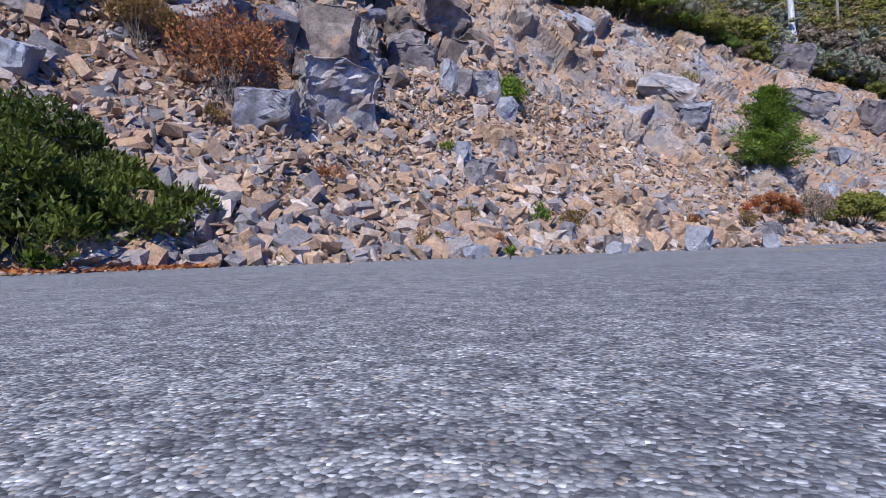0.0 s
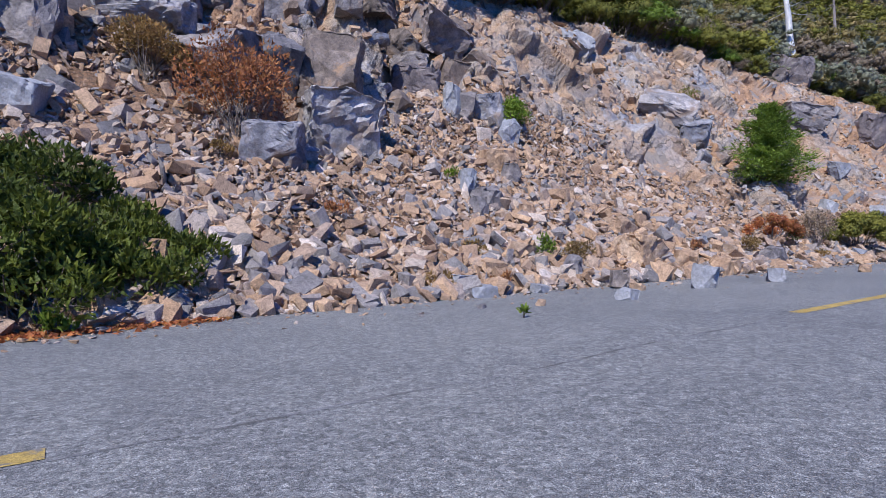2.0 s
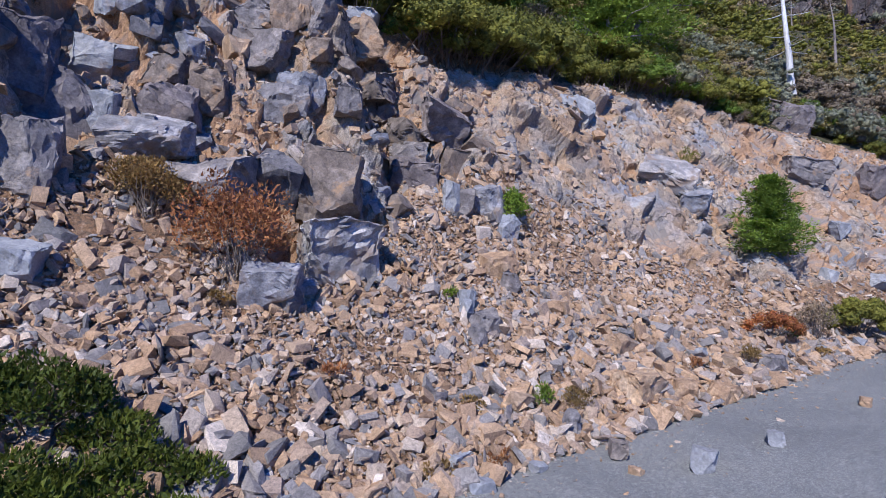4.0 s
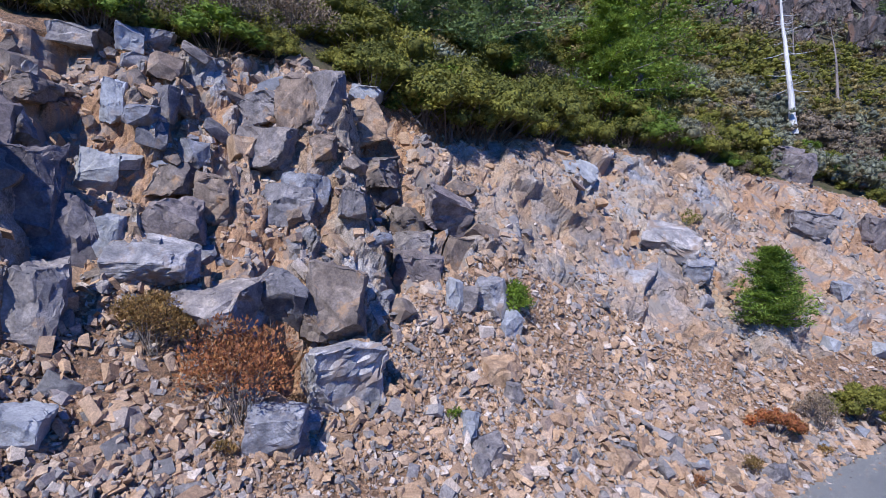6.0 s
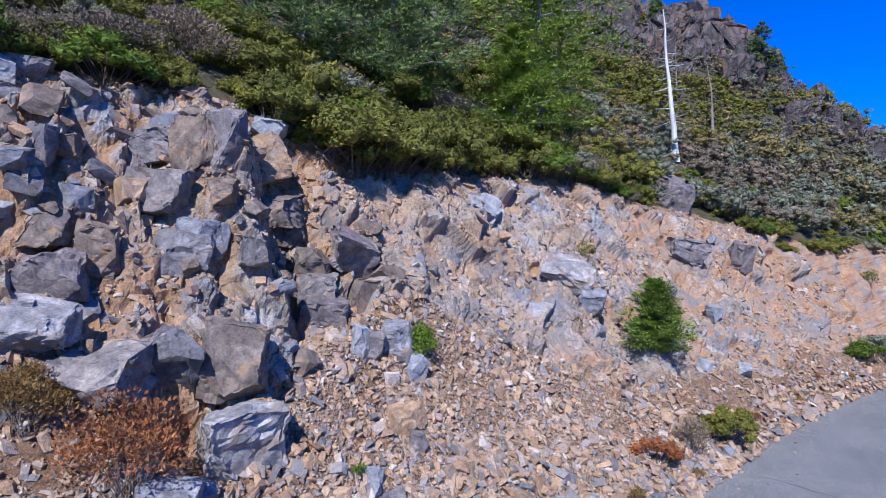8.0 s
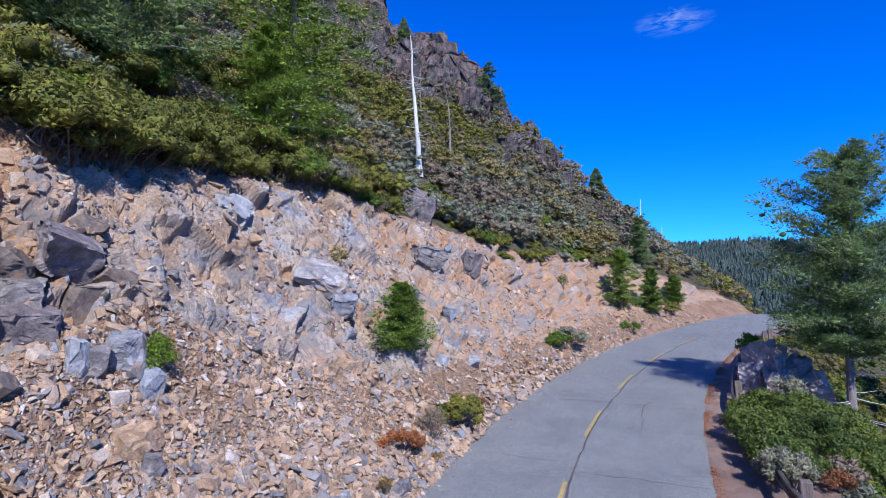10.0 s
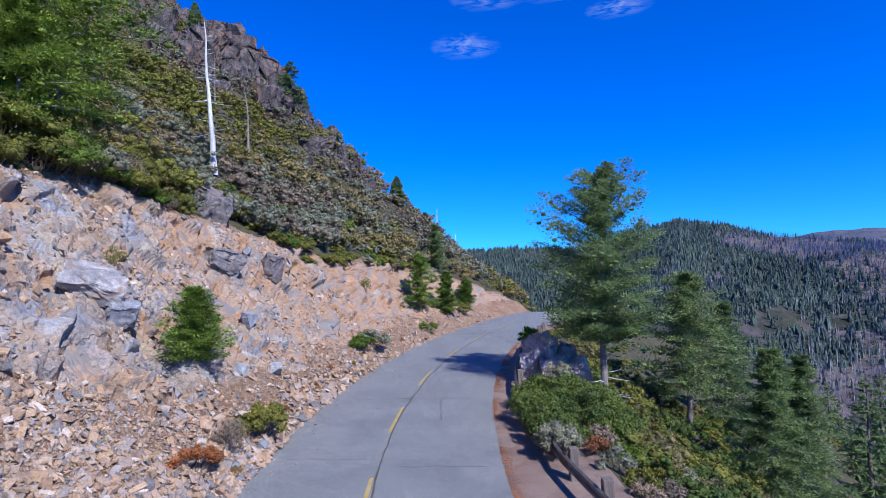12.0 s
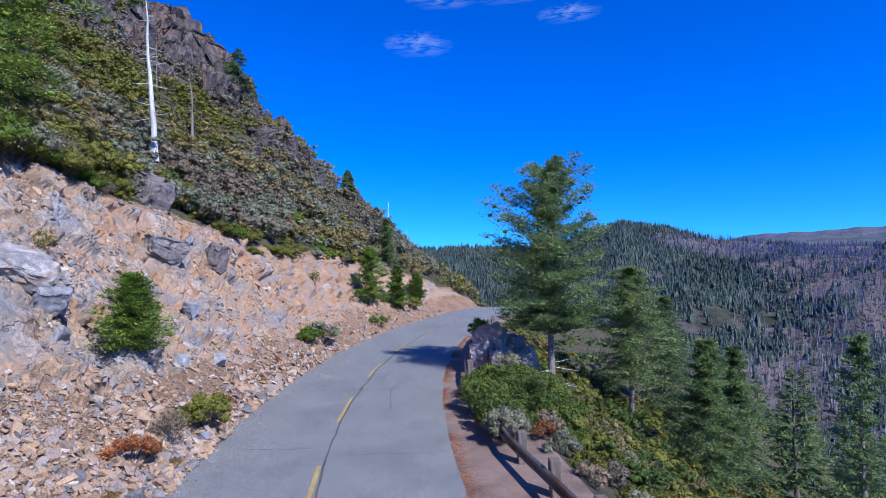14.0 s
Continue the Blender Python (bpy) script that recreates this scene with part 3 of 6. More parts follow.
# ---- rocks ----
def rock_mat(name, a, b, c, stain, edge=(0.55, 0.66), scale=2.2):
    return surface(name, [(0.32, a), (0.5, b), (0.68, c)], [(0.28, (0.55, 0.55, 0.56)), (0.45, (0.92, 0.91, 0.90)), (0.56, (1.03, 1.02, 1.0)), (0.72, (1.3, 1.28, 1.25))], 0.8, scale, 6, 0.8, 12,
                   vary=[(0.0, (0.72, 0.73, 0.77)), (0.3, (1.05, 0.97, 0.9)), (0.6, (0.85, 0.85, 0.88)), (0.8, (1.1, 0.98, 0.86)), (1.0, (1.2, 1.18, 1.16))], local=True, stain=stain, stain_scale=1.3, stain_edge=edge, grain=0.2, cells=(3.2, [(0.0, (0.78, 0.78, 0.8)), (0.5, (1.0, 0.99, 0.97)), (1.0, (1.2, 1.17, 1.12))]))


M_GREY = rock_mat("rock_grey_blue", (0.138, 0.130, 0.135), (0.220, 0.208, 0.211), (0.336, 0.317, 0.314), (0.363, 0.250, 0.157), (0.58, 0.68))
M_BROWN = rock_mat("rock_brown_grey", (0.14, 0.115, 0.10), (0.21, 0.175, 0.15), (0.29, 0.25, 0.22), (0.38, 0.24, 0.13))
M_TAN = rock_mat("rock_tan", (0.33, 0.225, 0.145), (0.43, 0.31, 0.205), (0.50, 0.40, 0.30), (0.45, 0.22, 0.09), (0.58, 0.68))
M_WHITE = surface("rock_pale", [(0.32, (0.260, 0.270, 0.295)), (0.5, (0.400, 0.410, 0.435)), (0.68, (0.570, 0.580, 0.600))], [(0.3, (0.612, 0.612, 0.621)), (0.5, (0.800, 0.800, 0.800)), (0.7, (0.800, 0.800, 0.800))], 0.85, 1.6, 7, 0.7, 14,
                  vary=[(0.0, (0.8, 0.8, 0.83)), (0.5, (1.0, 0.96, 0.9)), (1.0, (1.12, 1.1, 1.08))], local=True, stain=(0.36, 0.27, 0.20), stain_scale=1.1, stain_edge=(0.56, 0.70), grain=0.15)
M_CRAG = surface("rock_dark_crag", [(0.32, (0.070, 0.060, 0.060)), (0.5, (0.130, 0.112, 0.108)), (0.68, (0.225, 0.200, 0.192))], [(0.3, (0.45, 0.45, 0.46)), (0.5, (0.97, 0.96, 0.95)), (0.7, (1.5, 1.47, 1.44))], 0.9, 0.6, 2.2, 1.0, 1.6, local=True,
                  stain=(0.22, 0.135, 0.10), stain_scale=0.5, stain_edge=(0.5, 0.62), stretch=(1.3, 1.3, 0.6), cracks=((0.45, 0.05, 0.2), (1.3, 0.08, 0.4)), relief=0.5)
M_SCREE = surface("scree_stone", [(0.3, (0.368, 0.318, 0.282)), (0.55, (0.495, 0.423, 0.366)), (0.75, (0.594, 0.526, 0.471))], FINE, 0.9, 2.5, 24, 0.5, 40, vary=STONE_TINTS, island=True)
M_STONE = surface("loose_stone", [(0.3, (0.368, 0.318, 0.282)), (0.55, (0.495, 0.423, 0.366)), (0.75, (0.594, 0.526, 0.471))], FINE, 0.9, 2.5, 24, 0.5, 40, vary=STONE_TINTS, local=True)


def hull_points(rng, boxy):
    pts = []
    for sx in (-1, 1):
        for sy in (-1, 1):
            for sz in (-1, 1):
                pts.append([v * rng.uniform(0.55 if boxy else 0.25, 1.0) for v in (sx, sy, sz)])
    for _ in range(6 if boxy else 9):
        v = Vector([rng.gauss(0, 1) for _ in range(3)]).normalized()
        pts.append([c * rng.uniform(0.8, 1.05) for c in v])
    return pts


def hull_arrays(seed, boxy=True, flat=1.0):
    """A small angular stone, half a unit across: vertices and triangles."""
    rng = random.Random(seed)
    bm = bmesh.new()
    for p in hull_points(rng, boxy)[: 12 if boxy else 11]:
        bm.verts.new((p[0] * 0.5, p[1] * 0.5, p[2] * 0.5 * flat))
    r = bmesh.ops.convex_hull(bm, input=bm.verts)
    bmesh.ops.delete(bm, geom=[g for g in r["geom_interior"] if isinstance(g, bmesh.types.BMVert)], context="VERTS")
    bmesh.ops.triangulate(bm, faces=bm.faces)
    bm.verts.index_update()
    v = np.array([tuple(q.co) for q in bm.verts])
    f = np.array([[q.index for q in t.verts] for t in bm.faces])
    bm.free()
    return v, f


def boulder_mesh(name, seed, size, mat, boxy=True, cuts=4, rough=0.05, soft=1):
    """A broken block: a box split along uneven planes, with chipped edges and a pitted skin."""
    rng = random.Random(seed)
    bm = bmesh.new()
    bmesh.ops.create_cube(bm, size=1.0)
    for v in bm.verts:
        v.co += Vector([rng.uniform(-0.14, 0.14) for _ in range(3)])
    for k in range(11 if boxy else 15):
        nv = Vector([rng.gauss(0, 1) for _ in range(3)])
        if k < 5:
            nv = Vector([rng.choice((-1, 1)) * rng.uniform(0.45, 1.0) for _ in range(3)])
        nv.normalize()
        reach = max(nv.dot(v.co) for v in bm.verts)
        cut = bmesh.ops.bisect_plane(bm, geom=[*bm.verts, *bm.edges, *bm.faces], plane_co=nv * reach * rng.uniform(0.60, 0.93), plane_no=nv, clear_outer=True)
        bmesh.ops.contextual_create(bm, geom=[g for g in cut["geom_cut"] if isinstance(g, bmesh.types.BMEdge)])
    if soft:
        bmesh.ops.bevel(bm, geom=bm.edges[:], offset=0.028, segments=1, affect="EDGES", clamp_overlap=True)
    bmesh.ops.triangulate(bm, faces=bm.faces)
    for _ in range(2 if cuts > 3 else 1):
        longest = [e for e in bm.edges if e.calc_length() > (0.10 if cuts > 3 else 0.16)]
        bmesh.ops.subdivide_edges(bm, edges=longest, cuts=2 if cuts > 3 else 1, use_grid_fill=True)
        bmesh.ops.triangulate(bm, faces=bm.faces)
    bm.normal_update()
    off = Vector((seed * 3.1, seed * 1.7, 0))
    turned = Euler([rng.uniform(-0.9, 0.9) for _ in range(3)]).to_matrix()
    for v in bm.verts:
        w = Vector((v.co.x * size[0], v.co.y * size[1], v.co.z * size[2]))
        tw = turned @ w
        bent = tw + 0.10 * noise.noise_vector(w * 3.0 + off)
        step = noise.cell(bent * 2.6 + off) + 0.5 * noise.cell(bent * 6.1 + off) - 0.75
        v.co += v.normal * rough * (1.0 * step + 0.5 * noise.fractal(w * 3.1 + off, 0.8, 2.1, 4) - 0.5 * abs(noise.noise(w * 6.3 + off)))
    for v in bm.verts:
        v.co = Vector((v.co.x * size[0], v.co.y * size[1], v.co.z * size[2]))
    me = bpy.data.meshes.new(name)
    bm.to_mesh(me)
    bm.free()
    me.materials.append(mat)
    me.polygons.foreach_set("use_smooth", np.full(len(me.polygons), True))
    me.set_sharp_from_angle(angle=radians(22))
    return me


M_SLATE = rock_mat("rock_mauve_grey", (0.119, 0.108, 0.112), (0.188, 0.168, 0.174), (0.275, 0.252, 0.252), (0.300, 0.240, 0.190), (0.58, 0.7))
ROCK_LABEL = {"slate": "dark mauve-grey leaning slab above the cut", "pale": "blue-grey block with white faces below other boulders", "grey": "blue-grey fractured boulder lodged in the cut slope", "brown": "brown-grey angular boulder lodged in the cut slope",
              "tan": "tan angular boulder resting on the scree", "white": "pale bluish-white block lying on the scree"}
M_PALE = rock_mat("rock_pale_blue", (0.180, 0.184, 0.201), (0.286, 0.291, 0.314), (0.488, 0.484, 0.500), (0.254, 0.204, 0.167), (0.5, 0.62))
ROCK_MAT = {"slate": M_SLATE, "pale": M_PALE, "grey": M_GREY, "brown": M_BROWN, "tan": M_TAN, "white": M_WHITE}
rock_seed = 100


def boulder(s, q, w, d, h, tone, turn=0.0, tip=0.0, out=0.0, label="", boxy=True, lift=None, name="boulder", cuts=4, rise=0.0):
    """A block of w along the road, d into the slope and h high, its middle on the land's surface, moved out by `out`."""
    global rock_seed
    rock_seed += 1
    place = spot(s, q)
    if lift is None:
        f = slope_frame(s, q)
        place = place + f.col[2] * out + Vector((0, 0, rise))
    else:
        place.z += lift
    if lift is not None:
        w, d, h = 0.86 * w, 0.86 * d, 0.86 * h
    ob = new(name, boulder_mesh(name, rock_seed, (w * 1.02, d, h * 1.04), ROCK_MAT[tone], boxy, cuts, 0.042))
    yaw = math.degrees(math.atan2(ALONG[1], ALONG[0])) + turn
    ob.matrix_world = Matrix.Translation(place) @ pose(0, 0, 0, tip, 0.4 * tip, yaw)
    return tagged(ob, label or ROCK_LABEL[tone], "rock", "boulders on the cut slope" if lift is None else "fallen rocks by the road")


# the blocks that stand out of the cut, by place: s, q, width, height, tone, turn, tip, rise
# the heap round the hollow
for s, q, w, h, tone, turn, tip, rise in ((0.0, 7.37, 1.17, 1.27, "brown", 6, 2, -0.3), (-0.91, 7.76, 0.85, 0.92, "grey", 20, 40, 0), (-1.94, 7.62, 1.35, 1.15, "grey", -8, 8, 0), (-0.2, 6.84, 1.39, 1.15, "pale", 38, 6, 0),
            (-1.5, 6.18, 0.9, 0.74, "pale", 10, 20, 0), (-0.95, 6.35, 0.5, 0.5, "pale", 30, 10, 0), (-1.3, 5.95, 0.42, 0.42, "grey", -20, 10, 0), (0.29, 6.99, 0.34, 0.32, "tan", 20, 10, 0.1)):
    boulder(s, q, w, 0.85 * w, h, tone, turn - 35, tip, 0.1, rise=rise)
# the broken rib
for s, q, w, h, tone, turn, tip, rise in ((-0.51, 9.82, 1.23, 0.96, "grey", -14, -10, 0), (-0.3, 9.35, 1.2, 0.9, "grey", 10, 10, -0.1), (0.05, 9.18, 0.83, 1.0, "pale", 30, 8, -0.3), (-0.44, 10.61, 1.0, 0.8, "grey", 5, 10, -0.3),
            (0.16, 9.91, 0.92, 1.32, "brown", 12, 4, 0), (0.7, 9.5, 0.61, 1.31, "grey", -15, 5, 0), (0.4, 9.15, 0.6, 0.54, "brown", 0, 12, -0.3), (2.15, 10.65, 0.89, 1.43, "tan", 24, -10, 0),
            (2.59, 11.36, 0.79, 0.5, "white", 10, 14, 0.1), (2.03, 10.26, 1.25, 0.69, "brown", -12, 8, 0), (2.4, 10.22, 0.84, 0.77, "brown", 20, 10, 0), (0.81, 8.34, 0.58, 0.58, "grey", 10, 10, 0)):
    boulder(s, q, w, 0.85 * w, h, tone, turn - 35, tip, 0.1, rise=rise)
# the face above the scree
for s, q, w, h, tone, turn, tip, rise in ((-2.4, 9.08, 1.06, 0.82, "slate", 12, 14, 0), (-3.6, 9.93, 0.64, 0.85, "white", 35, 10, 0), (-2.29, 9.61, 0.86, 0.65, "brown", -6, 6, -0.4), (-1.67, 9.4, 0.82, 0.85, "brown", 12, 6, 0),
            (-3.43, 8.74, 0.47, 0.75, "white", 20, 12, 0), (-2.82, 8.26, 1.3, 0.56, "pale", 4, 22, 0), (-2.92, 11.36, 0.54, 0.6, "white", 30, 10, -0.1), (-2.46, 11.85, 0.76, 0.51, "pale", 12, 10, 0),
            (-4.63, 10.27, 0.9, 0.47, "brown", -5, 10, 0), (-4.73, 9.65, 0.49, 0.56, "pale", 15, 10, 0), (-3.24, 10.22, 0.5, 0.7, "white", 28, 14, -0.3), (-2.47, 10.01, 0.52, 0.69, "grey", 8, 8, 0)):
    boulder(s, q, w, 0.85 * w, h, tone, turn - 35, tip, 0.1, rise=rise)
# smaller blocks of the face
for s, q, w, h, tone, turn, tip, rise in ((-2.88, 9.65, 0.59, 0.39, "pale", 12, 10, -0.2), (-1.97, 9.77, 0.47, 0.61, "pale", -22, 10, 0), (-3.12, 9.85, 0.42, 0.28, "white", 6, 14, 0), (-2.72, 9.68, 0.5, 0.5, "grey", 16, 10, -0.5),
            (-4.54, 8.81, 0.8, 1.58, "slate", 22, 6, 0), (-4.03, 9.04, 0.97, 1.57, "slate", 34, 4, 0), (-4.37, 7.83, 0.92, 1.32, "grey", 18, 8, 0), (-3.88, 11.84, 0.83, 0.47, "grey", 4, 10, -0.2),
            (-2.03, 10.27, 0.52, 0.52, "brown", 10, 12, -0.3), (-2.83, 8.43, 0.34, 0.43, "pale", 20, 10, 0), (-6.0, 8.3, 1.6, 2.2, "slate", 30, 8, 0), (-5.3, 8.9, 1.1, 1.8, "slate", 18, 10, 0)):
    boulder(s, q, w, 0.85 * w, h, tone, turn - 35, tip, 0.1, rise=rise)
# beyond the gully
for s, q, w, h, tone, turn, tip, rise in ((3.47, 8.93, 1.22, 1.02, "slate", 30, 24, 0), (2.69, 9.3, 0.83, 0.7, "brown", -14, 10, 0), (2.62, 9.09, 0.92, 0.59, "grey", 8, 8, -0.1), (2.46, 8.62, 0.98, 0.89, "slate", 14, 10, 0),
            (3.57, 8.67, 0.54, 0.8, "brown", 30, 10, -0.2), (3.81, 7.55, 0.88, 0.85, "pale", -12, 12, 0), (2.76, 7.61, 0.38, 0.72, "white", 16, 14, 0), (3.94, 7.18, 0.6, 0.6, "white", 24, 8, 0),
            (3.1, 7.55, 0.41, 0.73, "grey", -8, 12, 0), (3.05, 6.39, 0.89, 0.49, "tan", 12, 10, 0), (2.92, 5.98, 0.45, 0.39, "grey", 30, 6, 0), (1.75, 5.17, 0.5, 0.48, "grey", 38, 10, 0)):
    boulder(s, q, w, 0.85 * w, h, tone, turn - 35, tip, 0.1, rise=rise)
# the planed face and its lip
for s, q, w, h, tone, turn, tip, rise in ((-4.4, 6.72, 0.57, 0.51, "white", 10, 16, 0), (9.6, 10.15, 1.34, 0.9, "white", 4, 44, 0), (25.2, 12.6, 1.9, 1.3, "slate", 0, 30, 0.2), (22.9, 10.7, 1.5, 1.7, "slate", -20, 24, 0.2),
            (11.78, 7.6, 0.82, 0.85, "pale", -20, 24, 0), (11.5, 8.2, 1.5, 0.6, "pale", -8, 44, 0.1), (1.73, 5.69, 0.26, 0.5, "white", 10, 8, 0), (18.65, 6.77, 0.64, 0.78, "white", 10, 10, 0),
            (23.84, 8.32, 1.0, 1.42, "slate", 6, 12, 0), (24.1, 11.7, 2.0, 1.6, "slate", 14, 30, 0.2), (15.5, 5.6, 0.55, 0.45, "white", 20, 10, 0), (16.8, 4.9, 0.6, 0.5, "white", 50, 10, 0),
            (20.5, 9.0, 1.6, 1.2, "grey", 10, 14, -0.1)):
    boulder(s, q, w, 0.85 * w, h, tone, turn - 35, tip, 0.1, rise=rise)

# stray blocks bedded all over the broken face
rng = random.Random(7)
BLOCKS = [(boulder_mesh("embedded_rock", 300 + k, (1, rng.uniform(0.7, 1), rng.uniform(0.6, 1)), (M_GREY, M_BROWN, M_PALE, M_TAN, M_WHITE)[k % 5], True, 3, 0.045)) for k in range(10)]
count = 0
while count < 250:
    s, q = rng.uniform(-7.5, 4.6), rng.uniform(6.2, 12.0)
    if rng.random() > float(rock_share(s, q)) or (s > 2 and q < 7.5) or (-2.6 < s < 0.6 and 6.0 < q < 8.2):
        continue
    size = min(0.7, 0.13 + rng.expovariate(6.5))
    f = slope_frame(s, q)
    ob = new("embedded_rock", BLOCKS[rng.choice((0, 1, 2, 1, 6, 7, 1, 6, 3, 8, 4, 6))])
    ob.matrix_world = Matrix.Translation(spot(s, q) + f.col[2] * size * rng.uniform(-0.05, 0.22)) @ pose(0, 0, 0, rng.uniform(-30, 30), rng.uniform(-30, 30), rng.uniform(0, 360)) @ Matrix.Diagonal((size * rng.uniform(0.8, 1.4), size * rng.uniform(0.7, 1.1), size * rng.uniform(0.7, 1.15), 1))
    tagged(ob, "angular rock bedded in orange soil of the cut", "rock", "rocks bedded in the cut face")
    count += 1
count = 0
while count < 48:
    s, q = rng.uniform(4.6, 27), rng.uniform(5.0, 10.0)
    if rng.random() > float(rock_share(s, q)):
        continue
    size = min(0.8, 0.12 + rng.expovariate(7.0))
    f = slope_frame(s, q)
    ob = new("embedded_rock", BLOCKS[rng.choice((0, 1, 2, 5, 3, 8, 4, 9))])
    ob.matrix_world = Matrix.Translation(spot(s, q) + f.col[2] * size * rng.uniform(-0.15, 0.1)) @ pose(0, 0, 0, rng.uniform(10, 50), rng.uniform(-30, 30), rng.uniform(0, 360)) @ Matrix.Diagonal((size * 1.3, size, size * 0.8, 1))
    tagged(ob, "angular rock bedded in the planed rock face", "rock", "rocks bedded in the cut face")
    count += 1

# rocks fallen to the toe and on to the road
for row in ((2.0, 1.62, 0.40, 0.34, 0.36, "white", 20, 5, "pale rounded block with dark top on the asphalt"), (1.55, 2.42, 0.28, 0.26, 0.30, "grey", 45, 6, "pointed blue-grey rock on the road edge"),
            (0.25, 1.35, 0.19, 0.17, 0.15, "white", 12, 8, "small pale wedge of rock on the asphalt"), (-0.3, 2.72, 0.30, 0.18, 0.19, "white", -20, 12, "flat pale slab of rock at the road edge"),
            (0.55, 2.75, 0.22, 0.18, 0.13, "white", 10, 4, "low pale rock at the road edge"), (3.45, 1.5, 0.27, 0.22, 0.22, "white", 30, 4, "squarish pale rock on the asphalt"),
            (6.3, 1.45, 0.34, 0.22, 0.15, "tan", 10, 4, "low tan rock on the asphalt"), (1.52, 3.12, 0.28, 0.28, 0.46, "grey", 20, 8, "upright blue-grey block at the scree foot"),
            (3.3, 3.35, 0.90, 0.6, 0.62, "tan", 12, 8, "large white and orange block at the scree foot")):
    boulder(*row[:8], lift=row[4] * 0.32, label=row[8], name="rock")
for row in ((4.2, 3.2, 0.64, 0.5, 0.5, "tan", 30, 6), (5.0, 3.0, 0.7, 0.5, 0.44, "tan", 4, 6), (7.25, 3.2, 0.75, 0.3, 0.5, "grey", -15, 30), (5.75, 3.85, 0.3, 0.26, 0.28, "white", 0, 6),
            (1.15, 3.75, 0.36, 0.3, 0.4, "tan", 10, 8), (4.15, 4.4, 0.75, 0.5, 0.4, "tan", 10, 10), (1.45, 4.95, 0.32, 0.3, 0.38, "grey", 20, 10), (1.6, 5.45, 0.24, 0.24, 0.45, "white", 10, 8), (-0.2, 3.3, 0.38, 0.25, 0.18, "white", 14, 8)):
    boulder(*row, lift=row[4] * 0.25, name="rock", label="angular %s block among the scree stones" % {"grey": "blue-grey", "white": "pale", "tan": "tan"}[row[5]])
for row in ((-1.35, 3.08, 0.32, 0.26, 0.22, "tan", 10, 6), (-1.95, 2.45, 0.10, 0.09, 0.10, "tan", 30, 6), (-2.05, 2.85, 0.16, 0.14, 0.12, "tan", 10, 6), (-2.65, 3.75, 0.32, 0.28, 0.28, "tan", 20, 6),
            (-2.2, 3.28, 0.2, 0.18, 0.18, "white", 30, 6), (-2.48, 3.32, 0.22, 0.2, 0.24, "grey", 0, 6), (-3.95, 2.82, 0.17, 0.13, 0.11, "grey", 0, 4), (-1.05, 1.82, 0.10, 0.08, 0.05, "grey", 0, 4), (-0.6, 1.58, 0.09, 0.07, 0.08, "tan", 0, 10)):
    boulder(*row, lift=row[4] * 0.28, name="rock", label="loose %s rock at the scree foot" % {"grey": "blue-grey", "white": "pale", "tan": "tan"}[row[5]], cuts=3)
for row in ((1.33, 2.0, 0.17, 0.14, 0.12, "tan", 0, 4), (-3.0, 4.25, 0.34, 0.26, 0.26, "grey", 20, 10), (-2.55, 4.12, 0.38, 0.28, 0.22, "grey", 0, 10), (0.2, 4.2, 0.3, 0.24, 0.2, "grey", 0, 10), (2.4, 4.9, 0.4, 0.3, 0.3, "tan", 0, 10), (6.2, 3.5, 0.4, 0.34, 0.34, "tan", 20, 8), (9.6, 3.3, 0.4, 0.3, 0.25, "white", 20, 8), (11.4, 3.2, 0.5, 0.35, 0.3, "white", 0, 8)):
    boulder(*row, lift=row[4] * 0.25, name="rock", label="loose %s rock at the scree foot" % {"grey": "blue-grey", "white": "pale", "tan": "tan"}[row[5]], cuts=3)

# ---- scree ----
STONES = [hull_arrays(500 + k, k % 4 == 0, 0.45 + 0.4 * ((k * 7) % 5) / 5) for k in range(16)]


def rotations(rs, n, tilt):
    """n turns: any way round, leaned by up to about tilt degrees."""
    a, b, c = rs.uniform(0, 2 * np.pi, n), np.radians(rs.normal(0, tilt, n)), np.radians(rs.normal(0, tilt, n))
    ca, sa, cb, sb, cc, sc_ = np.cos(a), np.sin(a), np.cos(b), np.sin(b), np.cos(c), np.sin(c)
    o, i = np.zeros(n), np.ones(n)
    rz = np.stack([ca, -sa, o, sa, ca, o, o, o, i], -1).reshape(-1, 3, 3)
    rx = np.stack([i, o, o, o, cb, -sb, o, sb, cb], -1).reshape(-1, 3, 3)
    ry = np.stack([cc, o, sc_, o, i, o, -sc_, o, cc], -1).reshape(-1, 3, 3)
    return rx @ ry @ rz


def stone_poses(rs, s, q, size, tilt=34, bed=0.27):
    """Places and turned, sized axes for stones that lie on the slope."""
    places = np.array([tuple(spot(a, b)) for a, b in zip(s, q)])
    frames = np.array([[list(r) for r in slope_frame(a, b)] for a, b in zip(s, q)])
    dims = size[:, None] * rs.uniform((0.75, 0.5, 0.4), (1.6, 1.05, 0.95), (len(s), 3))
    axes = frames @ rotations(rs, len(s), tilt) * dims[:, None, :]
    return places + frames[:, :, 2] * (size * bed)[:, None], axes


def joined_stones(name, rs, places, axes, mat):
    pick = rs.integers(0, len(STONES), len(places))
    vs, fs, k = [], [], 0
    for n, (v, f) in enumerate(STONES):
        idx = np.where(pick == n)[0]
        if len(idx):
            world_v = np.einsum("nij,vj->nvi", axes[idx], v) + places[idx][:, None, :]
            vs.append(world_v.reshape(-1, 3))
            fs.append((f[None] + (np.arange(len(idx)) * len(v))[:, None, None] + k).reshape(-1, 3))
            k += len(idx) * len(v)
    return mesh_from(name, np.concatenate(vs), np.concatenate(fs), [mat])


